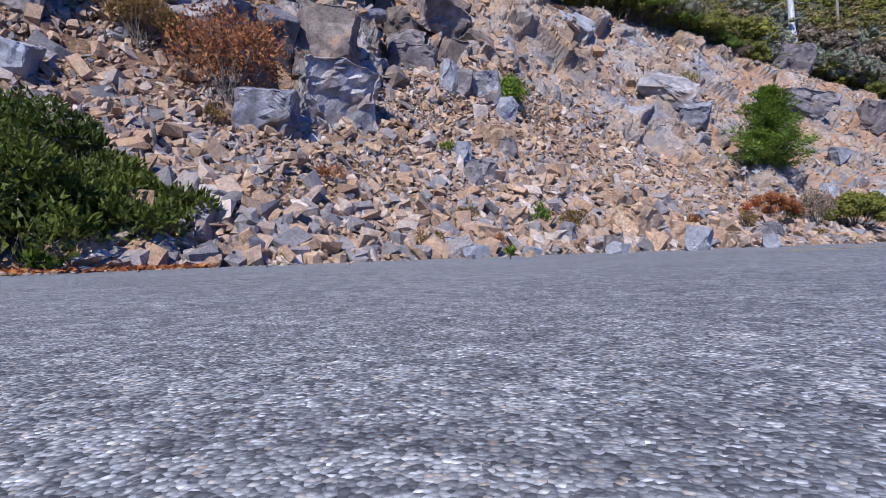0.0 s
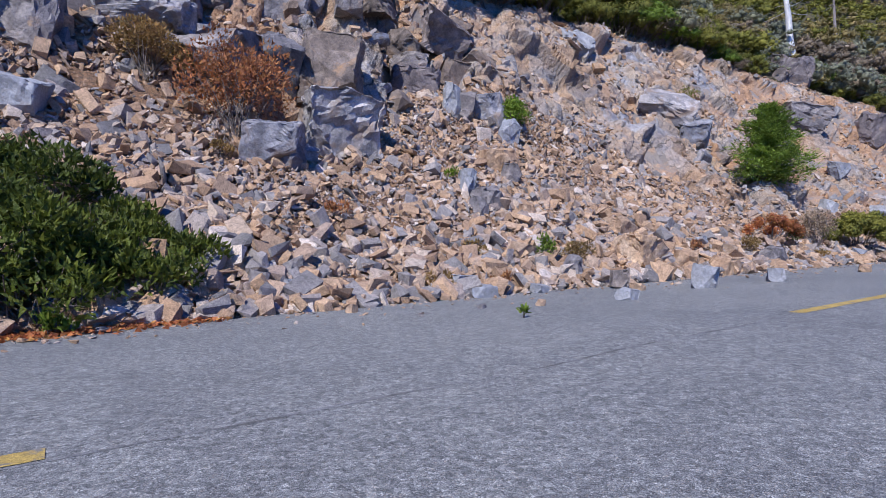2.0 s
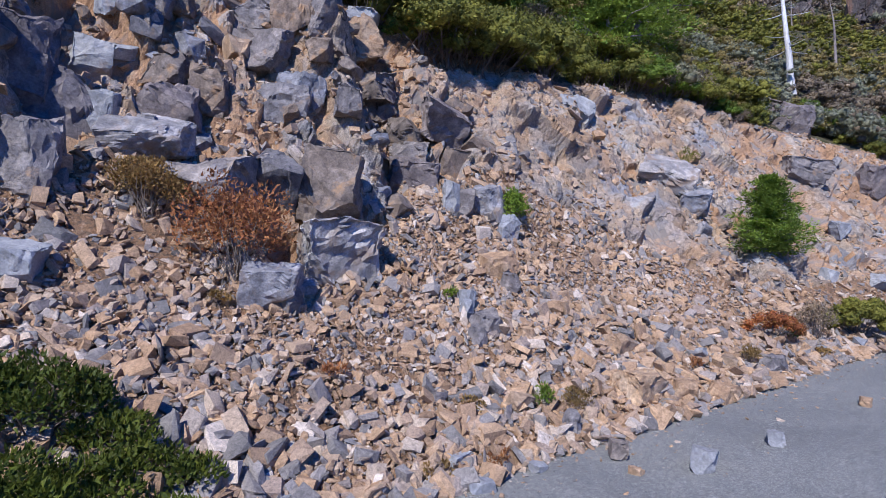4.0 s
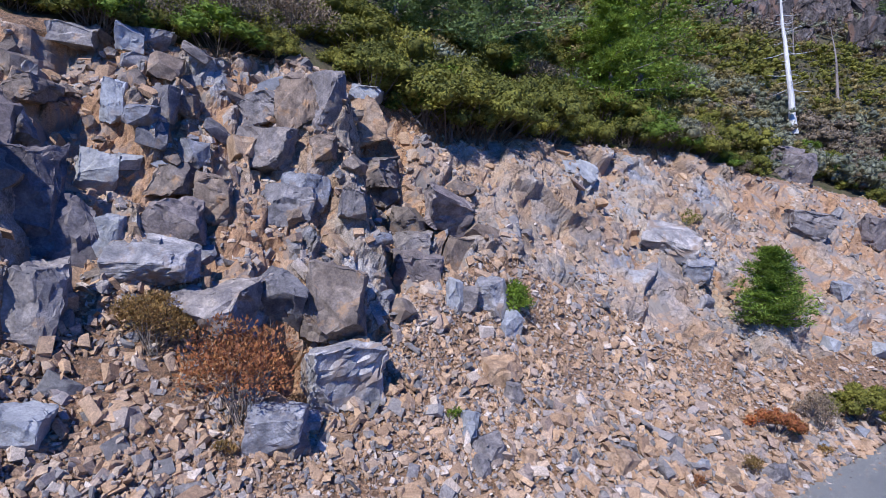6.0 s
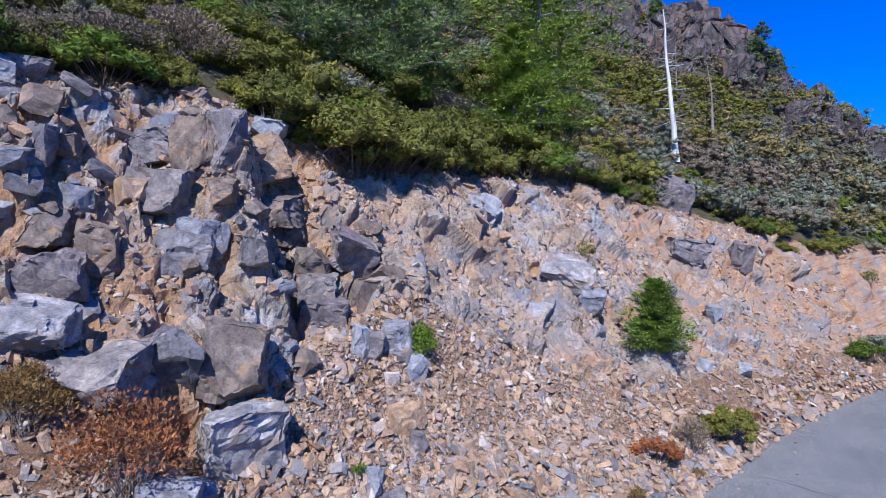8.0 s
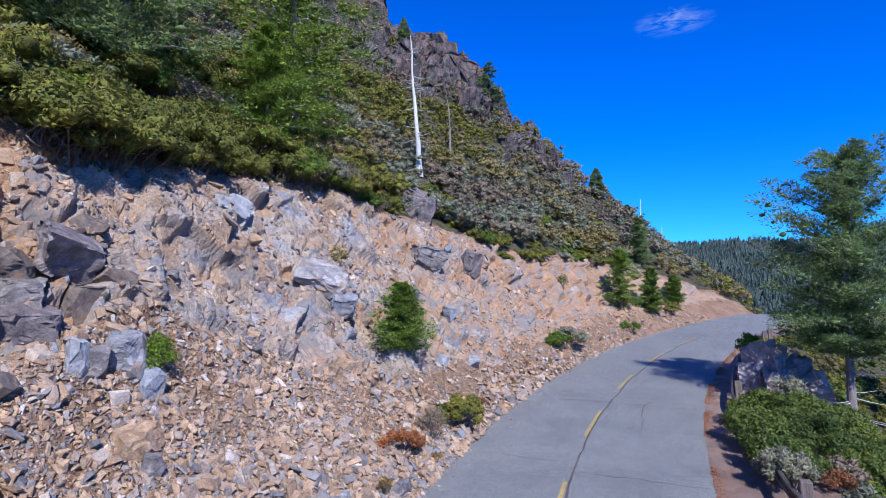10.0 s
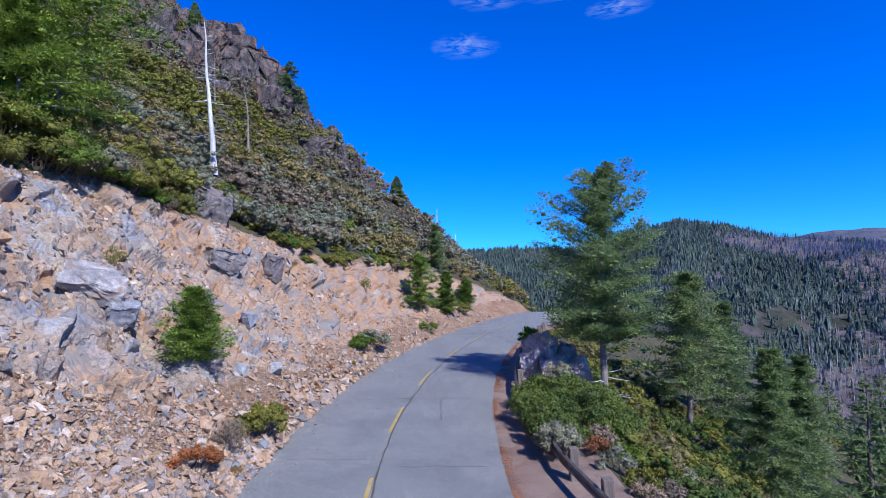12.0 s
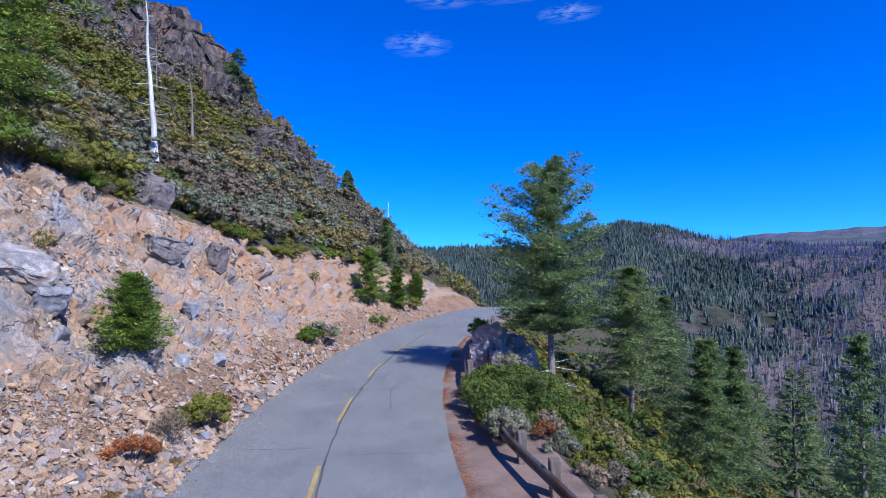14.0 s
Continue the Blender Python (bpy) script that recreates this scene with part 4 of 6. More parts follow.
rs = np.random.default_rng(11)
cand_s, cand_q = np.where(rs.random(90000) < 0.55, rs.uniform(-8.5, 11, 90000), rs.uniform(-9.5, 28, 90000)), 2.85 + rs.random(90000) ** 1.1 * 6.2
keep = (rs.random(90000) > rock_share(cand_s, cand_q) * 1.25 - 0.02) & (rs.random(90000) < np.interp(cand_s, [-9, -7, 11, 16, 28], [0.5, 1, 1, 0.9, 0.6]))
keep &= (np.abs(cand_s + 3.1) > 0.9) | (np.abs(cand_q - 6.9) > 0.55) | (rs.random(90000) < 0.15)      # a bare streak of soil
cand_s, cand_q = cand_s[keep][:40000], cand_q[keep][:40000]
low = np.clip((5.2 - cand_q) / 2.3, 0, 1)
sizes = np.minimum(0.035 + rs.exponential(0.045, len(cand_s)) * (1 + 0.9 * low), 0.36) * (0.75 + 0.6 * waves(cand_s * 0.8, cand_q * 0.8, 17))
sizes *= 0.88
near_toe = np.where((cand_q < 3.8) & (cand_s > -5) & (cand_s < 9) & (sizes > 0.09) & (sizes < 0.21))[0][:280]
rest = np.setdiff1d(np.arange(len(cand_s)), near_toe)
talus = thing("scree", spot(0, 4.2), "loose tan and grey scree stones below the cut", "scree")
pl, ax = stone_poses(rs, cand_s[rest], cand_q[rest], sizes[rest])
shift = np.array(talus.matrix_world.translation)
tagged(part("stone_bed", joined_stones("stone_bed", rs, pl - shift, ax, M_SCREE), talus), "bed of small broken stones", kind="stuff")
single = []
for v, f in STONES:
    single.append(mesh_from("stone", v, f, [M_STONE]))
pl, ax = stone_poses(rs, cand_s[near_toe], cand_q[near_toe], sizes[near_toe] * 1.15, 28, 0.24)
for k in range(len(near_toe)):
    ob = part("stone", single[k % len(single)], talus)
    m = Matrix([list(r) for r in ax[k]]).to_4x4()
    m.translation = pl[k] - shift
    ob.matrix_local = m

# grit and chips: on ledges of the face, and strewn over the road's edge
cs, cq = np.concatenate([rs.uniform(-7, 4.6, 9000), rs.uniform(4.6, 30, 9500)]), rs.uniform(5.0, 11.8, 18500)
ok = (waves(cs * 1.1, cq * 1.3, 23) > np.where(cs < 4.6, 0.3, 0.42)) & (cq < lip_q(cs) + 0.5)
cs, cq = np.concatenate([cs[ok], rs.uniform(26, 47, 2600)]), np.concatenate([cq[ok], 2.9 + 2.6 * rs.random(2600)])
pl, ax = stone_poses(rs, cs, cq, np.minimum(0.045 + rs.exponential(0.065, len(cs)), 0.42), 34, 0.1)
tagged(new("rock_chip_cover", joined_stones("rock_chip_cover", rs, pl, ax, M_SCREE)), "small chips lying on ledges of the cut", "scree", kind="stuff")
gs, gq = rs.uniform(-7, 24, 1800), 2.95 - rs.exponential(0.30, 1800)
ok = gq > 0.5
pl, ax = stone_poses(rs, gs[ok], gq[ok], 0.012 + rs.exponential(0.016, ok.sum()), 20, 0.15)
tagged(new("road_grit", joined_stones("road_grit", rs, pl, ax, M_SCREE)), "small stones strewn along the road edge", "gravel", kind="stuff")

# ---- plants ----
M_OLIVE = leaf_mat("leaf_olive", [(0.0, (0.114, 0.117, 0.027)), (0.5, (0.185, 0.185, 0.040)), (0.9, (0.264, 0.250, 0.056)), (1.0, (0.317, 0.225, 0.075))], 0.25, 0.7)
M_BRIGHT = leaf_mat("leaf_bright", [(0.0, (0.105, 0.161, 0.025)), (0.5, (0.149, 0.222, 0.033)), (1.0, (0.218, 0.284, 0.049))])
M_CHAMISE = leaf_mat("leaf_brown_green", [(0.0, (0.188, 0.157, 0.069)), (0.5, (0.282, 0.233, 0.107)), (1.0, (0.388, 0.299, 0.158))])
M_SAGE = leaf_mat("leaf_grey_green", [(0.0, (0.195, 0.198, 0.138)), (0.5, (0.312, 0.306, 0.228)), (1.0, (0.448, 0.426, 0.342))], 0.3)
M_DEADBRUSH = leaf_mat("dry_twigs", [(0.0, (0.130, 0.096, 0.075)), (0.5, (0.247, 0.186, 0.149)), (1.0, (0.351, 0.282, 0.241))], 0.1, 0.9)
M_MANZ = leaf_mat("leaf_dark_glossy", [(0.0, (0.047, 0.070, 0.011)), (0.55, (0.099, 0.125, 0.022)), (0.9, (0.170, 0.187, 0.033)), (1.0, (0.225, 0.146, 0.048))], 0.3, 0.42)
M_RAILBUSH = leaf_mat("leaf_mid_green", [(0.0, (0.079, 0.118, 0.025)), (0.55, (0.123, 0.168, 0.038)), (0.95, (0.182, 0.218, 0.053)), (1.0, (0.242, 0.179, 0.068))], 0.25, 0.45)
M_RUST = leaf_mat("leaf_rust", [(0.0, (0.218, 0.092, 0.049)), (0.5, (0.384, 0.159, 0.083)), (0.8, (0.474, 0.233, 0.099)), (1.0, (0.218, 0.200, 0.065))])
M_RED = leaf_mat("leaf_red", [(0.0, (0.360, 0.109, 0.053)), (0.6, (0.650, 0.218, 0.094)), (1.0, (0.650, 0.437, 0.122))])
M_DRY = leaf_mat("leaf_dry_yellow", [(0.0, (0.22, 0.13, 0.055)), (0.6, (0.34, 0.21, 0.09)), (1.0, (0.20, 0.18, 0.06))])
M_LIME = leaf_mat("leaf_lime", [(0.0, (0.081, 0.140, 0.014)), (0.6, (0.161, 0.248, 0.029)), (1.0, (0.252, 0.324, 0.048))])
M_FIR = leaf_mat("needle_fir", [(0.0, (0.132, 0.193, 0.090)), (0.6, (0.236, 0.319, 0.138)), (1.0, (0.380, 0.462, 0.201))], 0.45)
M_YOUNG = leaf_mat("needle_young", [(0.0, (0.131, 0.198, 0.041)), (0.6, (0.219, 0.312, 0.060)), (1.0, (0.338, 0.432, 0.090))], 0.35)
M_PINE = leaf_mat("needle_pine", [(0.0, (0.168, 0.232, 0.110)), (0.6, (0.302, 0.394, 0.176)), (1.0, (0.448, 0.529, 0.264))], 0.45)
# far needles are blued and lightened: distance haze put into the colour
M_FARFIR = leaf_mat("needle_hazed", [(0.0, (0.045, 0.068, 0.073)), (0.5, (0.071, 0.100, 0.100)), (0.85, (0.095, 0.127, 0.115)), (1.0, (0.130, 0.148, 0.120))], 0.1, 0.9, 0.02)
M_BARK = surface("bark", [(0.3, (0.10, 0.075, 0.06)), (0.6, (0.19, 0.155, 0.13))], FINE, 0.95, 4, 30, 0.8, 30, stretch=(1, 1, 0.15), local=True)
M_PALEBARK = surface("bark_grey", [(0.3, (0.20, 0.165, 0.15)), (0.6, (0.33, 0.285, 0.265))], FINE, 0.95, 4, 30, 0.7, 30, stretch=(1, 1, 0.12), local=True)
M_SNAG = surface("bleached_wood", [(0.3, (0.48, 0.46, 0.45)), (0.6, (0.70, 0.69, 0.68))], FINE, 0.9, 3, 26, 0.5, 30, stretch=(1, 1, 0.1), local=True, stain=(0.33, 0.29, 0.26), stain_scale=1.5, stain_edge=(0.58, 0.68))
# bleached grey with a mauve cast, the haze of distance painted into it
M_FARSNAG = surface("bleached_snag_hazed", [(0.3, (0.26, 0.23, 0.25)), (0.6, (0.44, 0.40, 0.42))], FINE, 0.95, 0.02, 0.6, 0, 1)
M_FARBRUSH = leaf_mat("brush_distant", [(0.0, (0.045, 0.05, 0.028)), (0.6, (0.075, 0.08, 0.042)), (1.0, (0.12, 0.11, 0.065))], 0.1, 0.8, 0.03)


def unit(v):
    return v / np.maximum(np.linalg.norm(v, axis=-1, keepdims=True), 1e-9)


def leaves(rs, places, axis, length, width, spin=None):
    """One pointed blade for each leaf or spray of needles."""
    n = len(places)
    length, width = np.broadcast_to(length, n)[:, None], np.broadcast_to(width, n)[:, None]
    axis = unit(axis)
    side = unit(np.cross(axis, rs.normal(0, 1, (n, 3)) if spin is None else spin))
    v = np.stack([places + side * width * 0.5, places + axis * length, places - side * width * 0.5 + axis * length * 0.12], 1)
    return v.reshape(-1, 3), np.arange(3 * n).reshape(-1, 3)


def tubes(paths, radii, sides=5):
    """Tapered tubes along many paths at once: paths (b, k, 3), radii (b, k)."""
    b, k, _ = paths.shape
    d = unit(np.gradient(paths, axis=1))
    ref = np.where(np.abs(d[..., 2:3]) > 0.9, np.array([1.0, 0, 0]), np.array([0, 0, 1.0]))
    e1 = unit(np.cross(d, ref))
    e2 = np.cross(d, e1)
    a = np.linspace(0, 2 * np.pi, sides, endpoint=False)
    ring = paths[:, :, None] + radii[:, :, None, None] * (np.cos(a)[None, None, :, None] * e1[:, :, None] + np.sin(a)[None, None, :, None] * e2[:, :, None])
    i = np.arange(b)[:, None, None] * k * sides + np.arange(k - 1)[None, :, None] * sides + np.arange(sides)[None, None, :]
    j = np.arange(b)[:, None, None] * k * sides + np.arange(k - 1)[None, :, None] * sides + (np.arange(sides)[None, None, :] + 1) % sides
    return ring.reshape(-1, 3), np.stack([i, j, j + sides, i + sides], -1).reshape(-1, 4)


ICO = ((0, 0, 1), (0.894, 0, 0.447), (0.276, 0.851, 0.447), (-0.724, 0.526, 0.447), (-0.724, -0.526, 0.447), (0.276, -0.851, 0.447),
       (0.724, 0.526, -0.447), (-0.276, 0.851, -0.447), (-0.894, 0, -0.447), (-0.276, -0.851, -0.447), (0.724, -0.526, -0.447), (0, 0, -1))
ICO_V = np.array(ICO)
ICO_F = np.array([(0, i, i % 5 + 1) for i in range(1, 6)] + [(i, i + 5, i % 5 + 1) for i in range(1, 6)] + [(i % 5 + 1, i + 5, i % 5 + 6) for i in range(1, 6)] + [(i + 5, 11, i % 5 + 6) for i in range(1, 6)])


def hearts(rs, c, r, fine=False, flat=0.85):
    """The close leaf mass of each clump: a small lumpy body."""
    v, f = ICO_V, ICO_F
    if fine:
        mid = unit((v[f] + v[np.roll(f, -1, 1)]) / 2)
        n = len(v)
        m = n + np.arange(len(f) * 3).reshape(-1, 3)
        v = np.concatenate([v, mid.reshape(-1, 3)])
        f = np.concatenate([np.stack([f[:, 0], m[:, 0], m[:, 2]], 1), np.stack([m[:, 0], f[:, 1], m[:, 1]], 1), np.stack([m[:, 2], m[:, 1], f[:, 2]], 1), m])
    body = c[:, None] + v[None] * (r[:, None, None] * rs.uniform(0.62, 1.0, (len(c), len(v), 1))) * np.array([1, 1, flat])
    return body.reshape(-1, 3), (f[None] + (np.arange(len(c)) * len(v))[:, None, None]).reshape(-1, 3)[:, ::-1]


def leafy(name, v, f, mat):
    """A mesh of leaves over rounded leaf masses (the masses' faces run the other way round)."""
    f = np.asarray(f)
    me = mesh_from(name, v, f, [mat])
    me.polygons.foreach_set("use_smooth", (f[:, 1] != f[:, 0] + 1) | (f[:, 2] != f[:, 0] + 2))
    return me


def with_hearts(rs, leaf_mesh, c, r, fine=False, flat=0.85):
    hv, hf = hearts(rs, c, r, fine, flat)
    return np.concatenate([leaf_mesh[0], hv]), np.concatenate([leaf_mesh[1], hf + len(leaf_mesh[0])])


def dense_shrub(seed, w, h, leaf, count, clumps, fine=True):
    """A close-leaved rounded shrub: clumps of many sizes crowd a dome, each a leafy knob."""
    rs = np.random.default_rng(seed)
    a, r = rs.uniform(0, 2 * np.pi, clumps), np.sqrt(rs.random(clumps))
    z = h * (0.16 + 0.66 * np.sqrt(np.clip(1 - (0.95 * r) ** 2, 0.05, 1)) * rs.uniform(0.55, 1.0, clumps))
    c = np.stack([np.cos(a) * r * w * 0.42, np.sin(a) * r * w * 0.42, z], -1)
    cr = 0.5 * (w * h * h) ** (1 / 3) * rs.uniform(0.16, 0.34, clumps)
    who = rs.choice(clumps, count, p=cr ** 2 / (cr ** 2).sum())
    d = unit(rs.normal(0, 1, (count, 3)) + (0, 0, 0.3))
    p = c[who] + d * (cr[who] * rs.uniform(0.72, 1.12, count))[:, None] * (1, 1, 0.85)
    p[:, 2] = np.maximum(p[:, 2], 0.02)
    along = np.cross(d, rs.normal(0, 1, (count, 3))) + d * rs.uniform(0.0, 0.6, count)[:, None] + (0, 0, 0.2)
    lf = leaves(rs, p, along, leaf * rs.uniform(0.7, 1.35, count), leaf * rs.uniform(0.5, 0.8, count), d + rs.normal(0, 0.3, (count, 3)))
    foot = rs.normal(0, 0.06 * w, (clumps, 3)) * (1, 1, 0)
    path = np.stack([foot - (0, 0, 0.05), c, c + rs.normal(0, 0.6, (clumps, 3)) * cr[:, None]], 1)
    wood = tubes(path, np.outer(rs.uniform(0.006, 0.012, clumps) * max(w, 0.5) ** 0.7, [1, 0.45, 0.2]), 3)
    return with_hearts(rs, lf, c, cr * 0.86, fine), wood


def shrub_arrays(seed, w, h, leaf, count, clumps=26, upright=0.35, gap=0.0):
    """A shrub: uneven clumps of leaves on branching stems, standing on its base at 0, 0, 0."""
    rs = np.random.default_rng(seed)
    a, r = rs.uniform(0, 2 * np.pi, clumps), np.sqrt(rs.random(clumps))
    top = np.sqrt(np.clip(1 - (r * 0.95) ** 2, 0.05, 1))
    z = h * (0.2 + 0.68 * top * rs.uniform(0.45, 1.0, clumps))
    c = np.stack([np.cos(a) * r * w * 0.40, np.sin(a) * r * w * 0.40, z], -1)
    cr = 0.5 * (w * h * h) ** (1 / 3) * rs.uniform(0.26, 0.44, clumps) * (1.08 if clumps < 14 else 1.0)
    who = rs.choice(clumps, count, p=cr ** 2 / (cr ** 2).sum())
    d = unit(rs.normal(0, 1, (count, 3)) + (0, 0, 0.35))
    p = c[who] + d * (cr[who] * rs.random(count) ** 0.22)[:, None] * (1.05, 1.05, 0.85)
    p[:, 2] = np.maximum(p[:, 2], 0.02)
    along = d * 0.8 + rs.normal(0, 0.55, (count, 3)) + (0, 0, upright)
    face = None
    if upright < 0.6:                                      # leaves lie on the clump's outside like shingles
        along = np.cross(d, rs.normal(0, 1, (count, 3))) + d * rs.uniform(0.0, 0.6, count)[:, None] + (0, 0, 0.2)
        face = d + rs.normal(0, 0.38, (count, 3)) + (0, 0, 0.15)
    lv, lf = leaves(rs, p, along, leaf * rs.uniform(0.7, 1.3, count), leaf * rs.uniform(0.4, 0.7, count), face)
    foot = rs.normal(0, 0.05 * w, (clumps, 3)) * (1, 1, 0)
    mid = (foot + c) / 2 + rs.normal(0, 0.05 * w, (clumps, 3))
    end = c + rs.normal(0, 0.6, (clumps, 3)) * cr[:, None]
    path = np.stack([foot - (0, 0, 0.05), mid, c, end], 1)
    rad = np.outer(rs.uniform(0.005, 0.010, clumps) * max(w, 0.5) ** 0.7, [1, 0.7, 0.45, 0.2])
    tv, tf = tubes(path[:, [0, 2, 3]], rad[:, [0, 2, 3]], 3)
    return (lv, lf), (tv, tf)


def conifer_arrays(seed, h, r, whorls, per, sprays, spray, droop=0.25, bare=0.08, ragged=0.25, lift_top=0.5, lean=0.0, slim=1.0, fan=3):
    """Needled tree: tapered trunk, whorled limbs, flat sprays of needles."""
    rs = np.random.default_rng(seed)
    zs = np.linspace(0, h, 9)
    wob = np.cumsum(rs.normal(0, 0.006 * h, (9, 2)), 0) * 0.5
    line = np.concatenate([wob + np.outer(zs, [lean, 0]), zs[:, None]], 1)
    base_r = 0.018 * h + 0.02
    trunk = tubes(line[None], (base_r * (1 - 0.93 * zs / h))[None], 9)
    n = whorls * per
    t = np.clip(np.repeat(np.linspace(bare, 0.985, whorls), per) + rs.normal(0, 0.4 / whorls, n), bare * 0.8, 0.99)
    az = rs.uniform(0, 2 * np.pi, n)
    shape = np.clip((1 - t) ** 0.75 + 0.04, 0, 1) * np.clip(0.55 + (t - bare) * 3.2, 0.4, 1)
    length = r * shape * rs.uniform(1 - ragged, 1 + ragged * 0.6, n) * slim
    start = np.stack([np.interp(t * h, zs, line[:, k]) for k in range(3)], -1)
    out = np.stack([np.cos(az), np.sin(az), 0 * az], -1)
    rise = (-droop + (lift_top + droop) * t ** 1.6)[:, None]
    u = np.linspace(0, 1, 4)
    path = start[:, None] + length[:, None, None] * (u[None, :, None] * out[:, None] + (u[None, :, None] * rise[:, None] - 0.22 * (u * (1 - u) * -1)[None, :, None] * 0 - 0.12 * (u ** 2)[None, :, None]) * np.array([0, 0, 1.0]))
    limb = tubes(path[:, [0, 3]], np.outer(0.012 * length + 0.006, [1, 0.15]), 3)
    k = rs.uniform(0.12, 1.0, (n, sprays)) ** 0.8
    seg = np.clip(k * 3, 0, 2.999)
    i0 = seg.astype(int)
    fr = (seg - i0)[..., None]
    rows = np.arange(n)[:, None]
    p = path[rows, i0] * (1 - fr) + path[rows, i0 + 1] * fr
    tang = unit(path[:, -1] - path[:, 0])[:, None] + 0 * p
    side = unit(np.cross(tang, [0, 0, 1.0]))
    allp, alla, alll = [], [], []
    for m in range(fan):
        sgn = (-1, 1, 0)[m % 3]
        ax_ = unit(tang * rs.uniform(0.6, 1.1, k.shape)[..., None] + side * sgn * rs.uniform(0.5, 1.1, k.shape)[..., None] + rs.normal(0, 0.34, p.shape) + np.array([0, 0, 0.08 if sgn == 0 else -0.10]))
        allp.append(p.reshape(-1, 3)), alla.append(ax_.reshape(-1, 3))
        alll.append((spray * (0.55 + 0.75 * (1 - k)) * rs.uniform(0.7, 1.2, k.shape) * np.clip(length / r + 0.35, 0.35, 1.1)[:, None]).ravel())
    P, A, L = np.concatenate(allp), np.concatenate(alla), np.concatenate(alll)
    up = np.array([0, 0, 1.0]) + rs.normal(0, 0.65, P.shape)
    needles = leaves(rs, P, A, L, L * 0.32, up)
    return trunk, limb, needles


def shrub(place, seed, w, h, leaf, count, mat, label, group="", clumps=26, upright=0.35, stem=None, turn=0.0, name="shrub"):
    (lv, lf), (tv, tf) = dense_shrub(seed, w, h, leaf, count, clumps, count > 4500) if upright < 0.5 and w > 1.0 else shrub_arrays(seed, w, h, leaf, count, clumps, upright)
    ob = thing(name, place, label, "shrub", group, turn)
    part("foliage", leafy("foliage", lv, lf, mat), ob)
    part("wood", mesh_from("wood", tv, tf, [stem or M_BARK]), ob)
    return ob


def conifer(place, seed, h, r, mat, label, group="", bark=None, name="conifer", turn=0.0, **kw):
    trunk, limb, needles = conifer_arrays(seed, h, r, **kw)
    ob = thing(name, place, label, "tree", group, turn)
    part("trunk", mesh_from("trunk", *trunk, [bark or M_BARK], smooth=True), ob)
    part("branchwork", mesh_from("branchwork", *limb, [bark or M_BARK]), ob)
    part("crown", mesh_from("crown", *needles, [mat]), ob)
    return ob


# shrubs of the scree and the road's foot
big = thing("manzanita", spot(-4.4, 3.9), "large dark green leathery-leaved shrub at the scree foot", "shrub")
rs = np.random.default_rng(5)
lobes = [(-5.4, 3.5, 1.9, 1.15), (-4.55, 3.35, 1.6, 1.0), (-3.75, 3.6, 1.1, 0.65), (-5.0, 4.7, 1.7, 1.0), (-4.1, 4.6, 1.3, 0.75), (-3.55, 4.2, 0.9, 0.5), (-6.4, 4.2, 1.8, 1.2), (-4.9, 2.95, 1.4, 0.75), (-4.1, 3.0, 1.1, 0.6), (-3.35, 3.3, 0.9, 0.5), (-3.0, 3.6, 0.7, 0.4), (-3.3, 3.9, 0.8, 0.45)]
for k, (s, q, w, h) in enumerate(lobes):
    (lv, lf), (tv, tf) = shrub_arrays(60 + k, w, h, 0.07, int(2300 * w * h), 30, 0.75)
    off = np.array(spot(s, q) - big.matrix_world.translation)
    part("foliage", mesh_from("foliage", lv + off, lf, [M_MANZ]), big)
    tagged(part("wood", mesh_from("wood", tv + off, tf, [M_BARK]), big), kind="stuff")
shrub(spot(-1.95, 6.3), 71, 1.45, 1.9, 0.07, 2900, M_RUST, "rust-brown half-dead shrub growing below the boulders", upright=0.6)
shrub(spot(-2.95, 7.35), 72, 1.15, 0.95, 0.055, 3000, M_DRY, "dry brownish shrub on the scree slope", upright=0.6)
shrub(spot(4.25, 7.35, 0.1), 73, 0.85, 0.9, 0.06, 2600, M_LIME, "small bright yellow-green shrub among grey rocks", upright=0.4)
shrub(spot(12.0, 3.45), 74, 1.7, 1.1, 0.07, 5200, M_OLIVE, "rounded green shrub beside the road edge")
shrub(spot(8.6, 3.8), 75, 1.25, 0.75, 0.05, 2800, M_RED, "low red and orange autumn shrub by the road")
shrub(spot(8.95, 3.55), 76, 0.5, 0.5, 0.05, 450, M_BRIGHT, "small green shrub beside the red one", clumps=10)
shrub(spot(10.3, 3.65), 77, 1.0, 0.9, 0.05, 1800, M_DEADBRUSH, "dry purple-grey twiggy shrub by the road", upright=0.7)
shrub(spot(2.0, 3.4), 78, 0.5, 0.42, 0.04, 700, M_DRY, "small dry yellow shrub at the scree foot", clumps=14, upright=0.7)
shrub(spot(1.5, 3.6), 79, 0.24, 0.42, 0.05, 300, M_BRIGHT, "small green weed at the scree foot", clumps=8, upright=1.2)
shrub(spot(6.75, 3.4), 80, 0.42, 0.55, 0.05, 420, M_DRY, "small dry shrub at the scree foot", clumps=10, upright=1.0)
shrub(spot(13.55, 8.7), 81, 0.6, 1.0, 0.06, 500, M_OLIVE, "spindly green shrub clinging to the cut", clumps=10, upright=0.9)
shrub(spot(26.2, 3.9), 82, 2.2, 1.5, 0.09, 3600, M_SAGE, "rounded grey-green shrub beside the road")
shrub(spot(25.2, 4.1), 83, 1.4, 1.3, 0.09, 2200, M_BRIGHT, "green shrub growing beside a grey one")
shrub(spot(34.7, 3.6), 84, 1.5, 0.9, 0.1, 700, M_BRIGHT, "low green shrub at the foot of the cut")
shrub(spot(43.1, 4.2), 85, 1.5, 1.3, 0.1, 700, M_OLIVE, "green shrub at the foot of the cut")
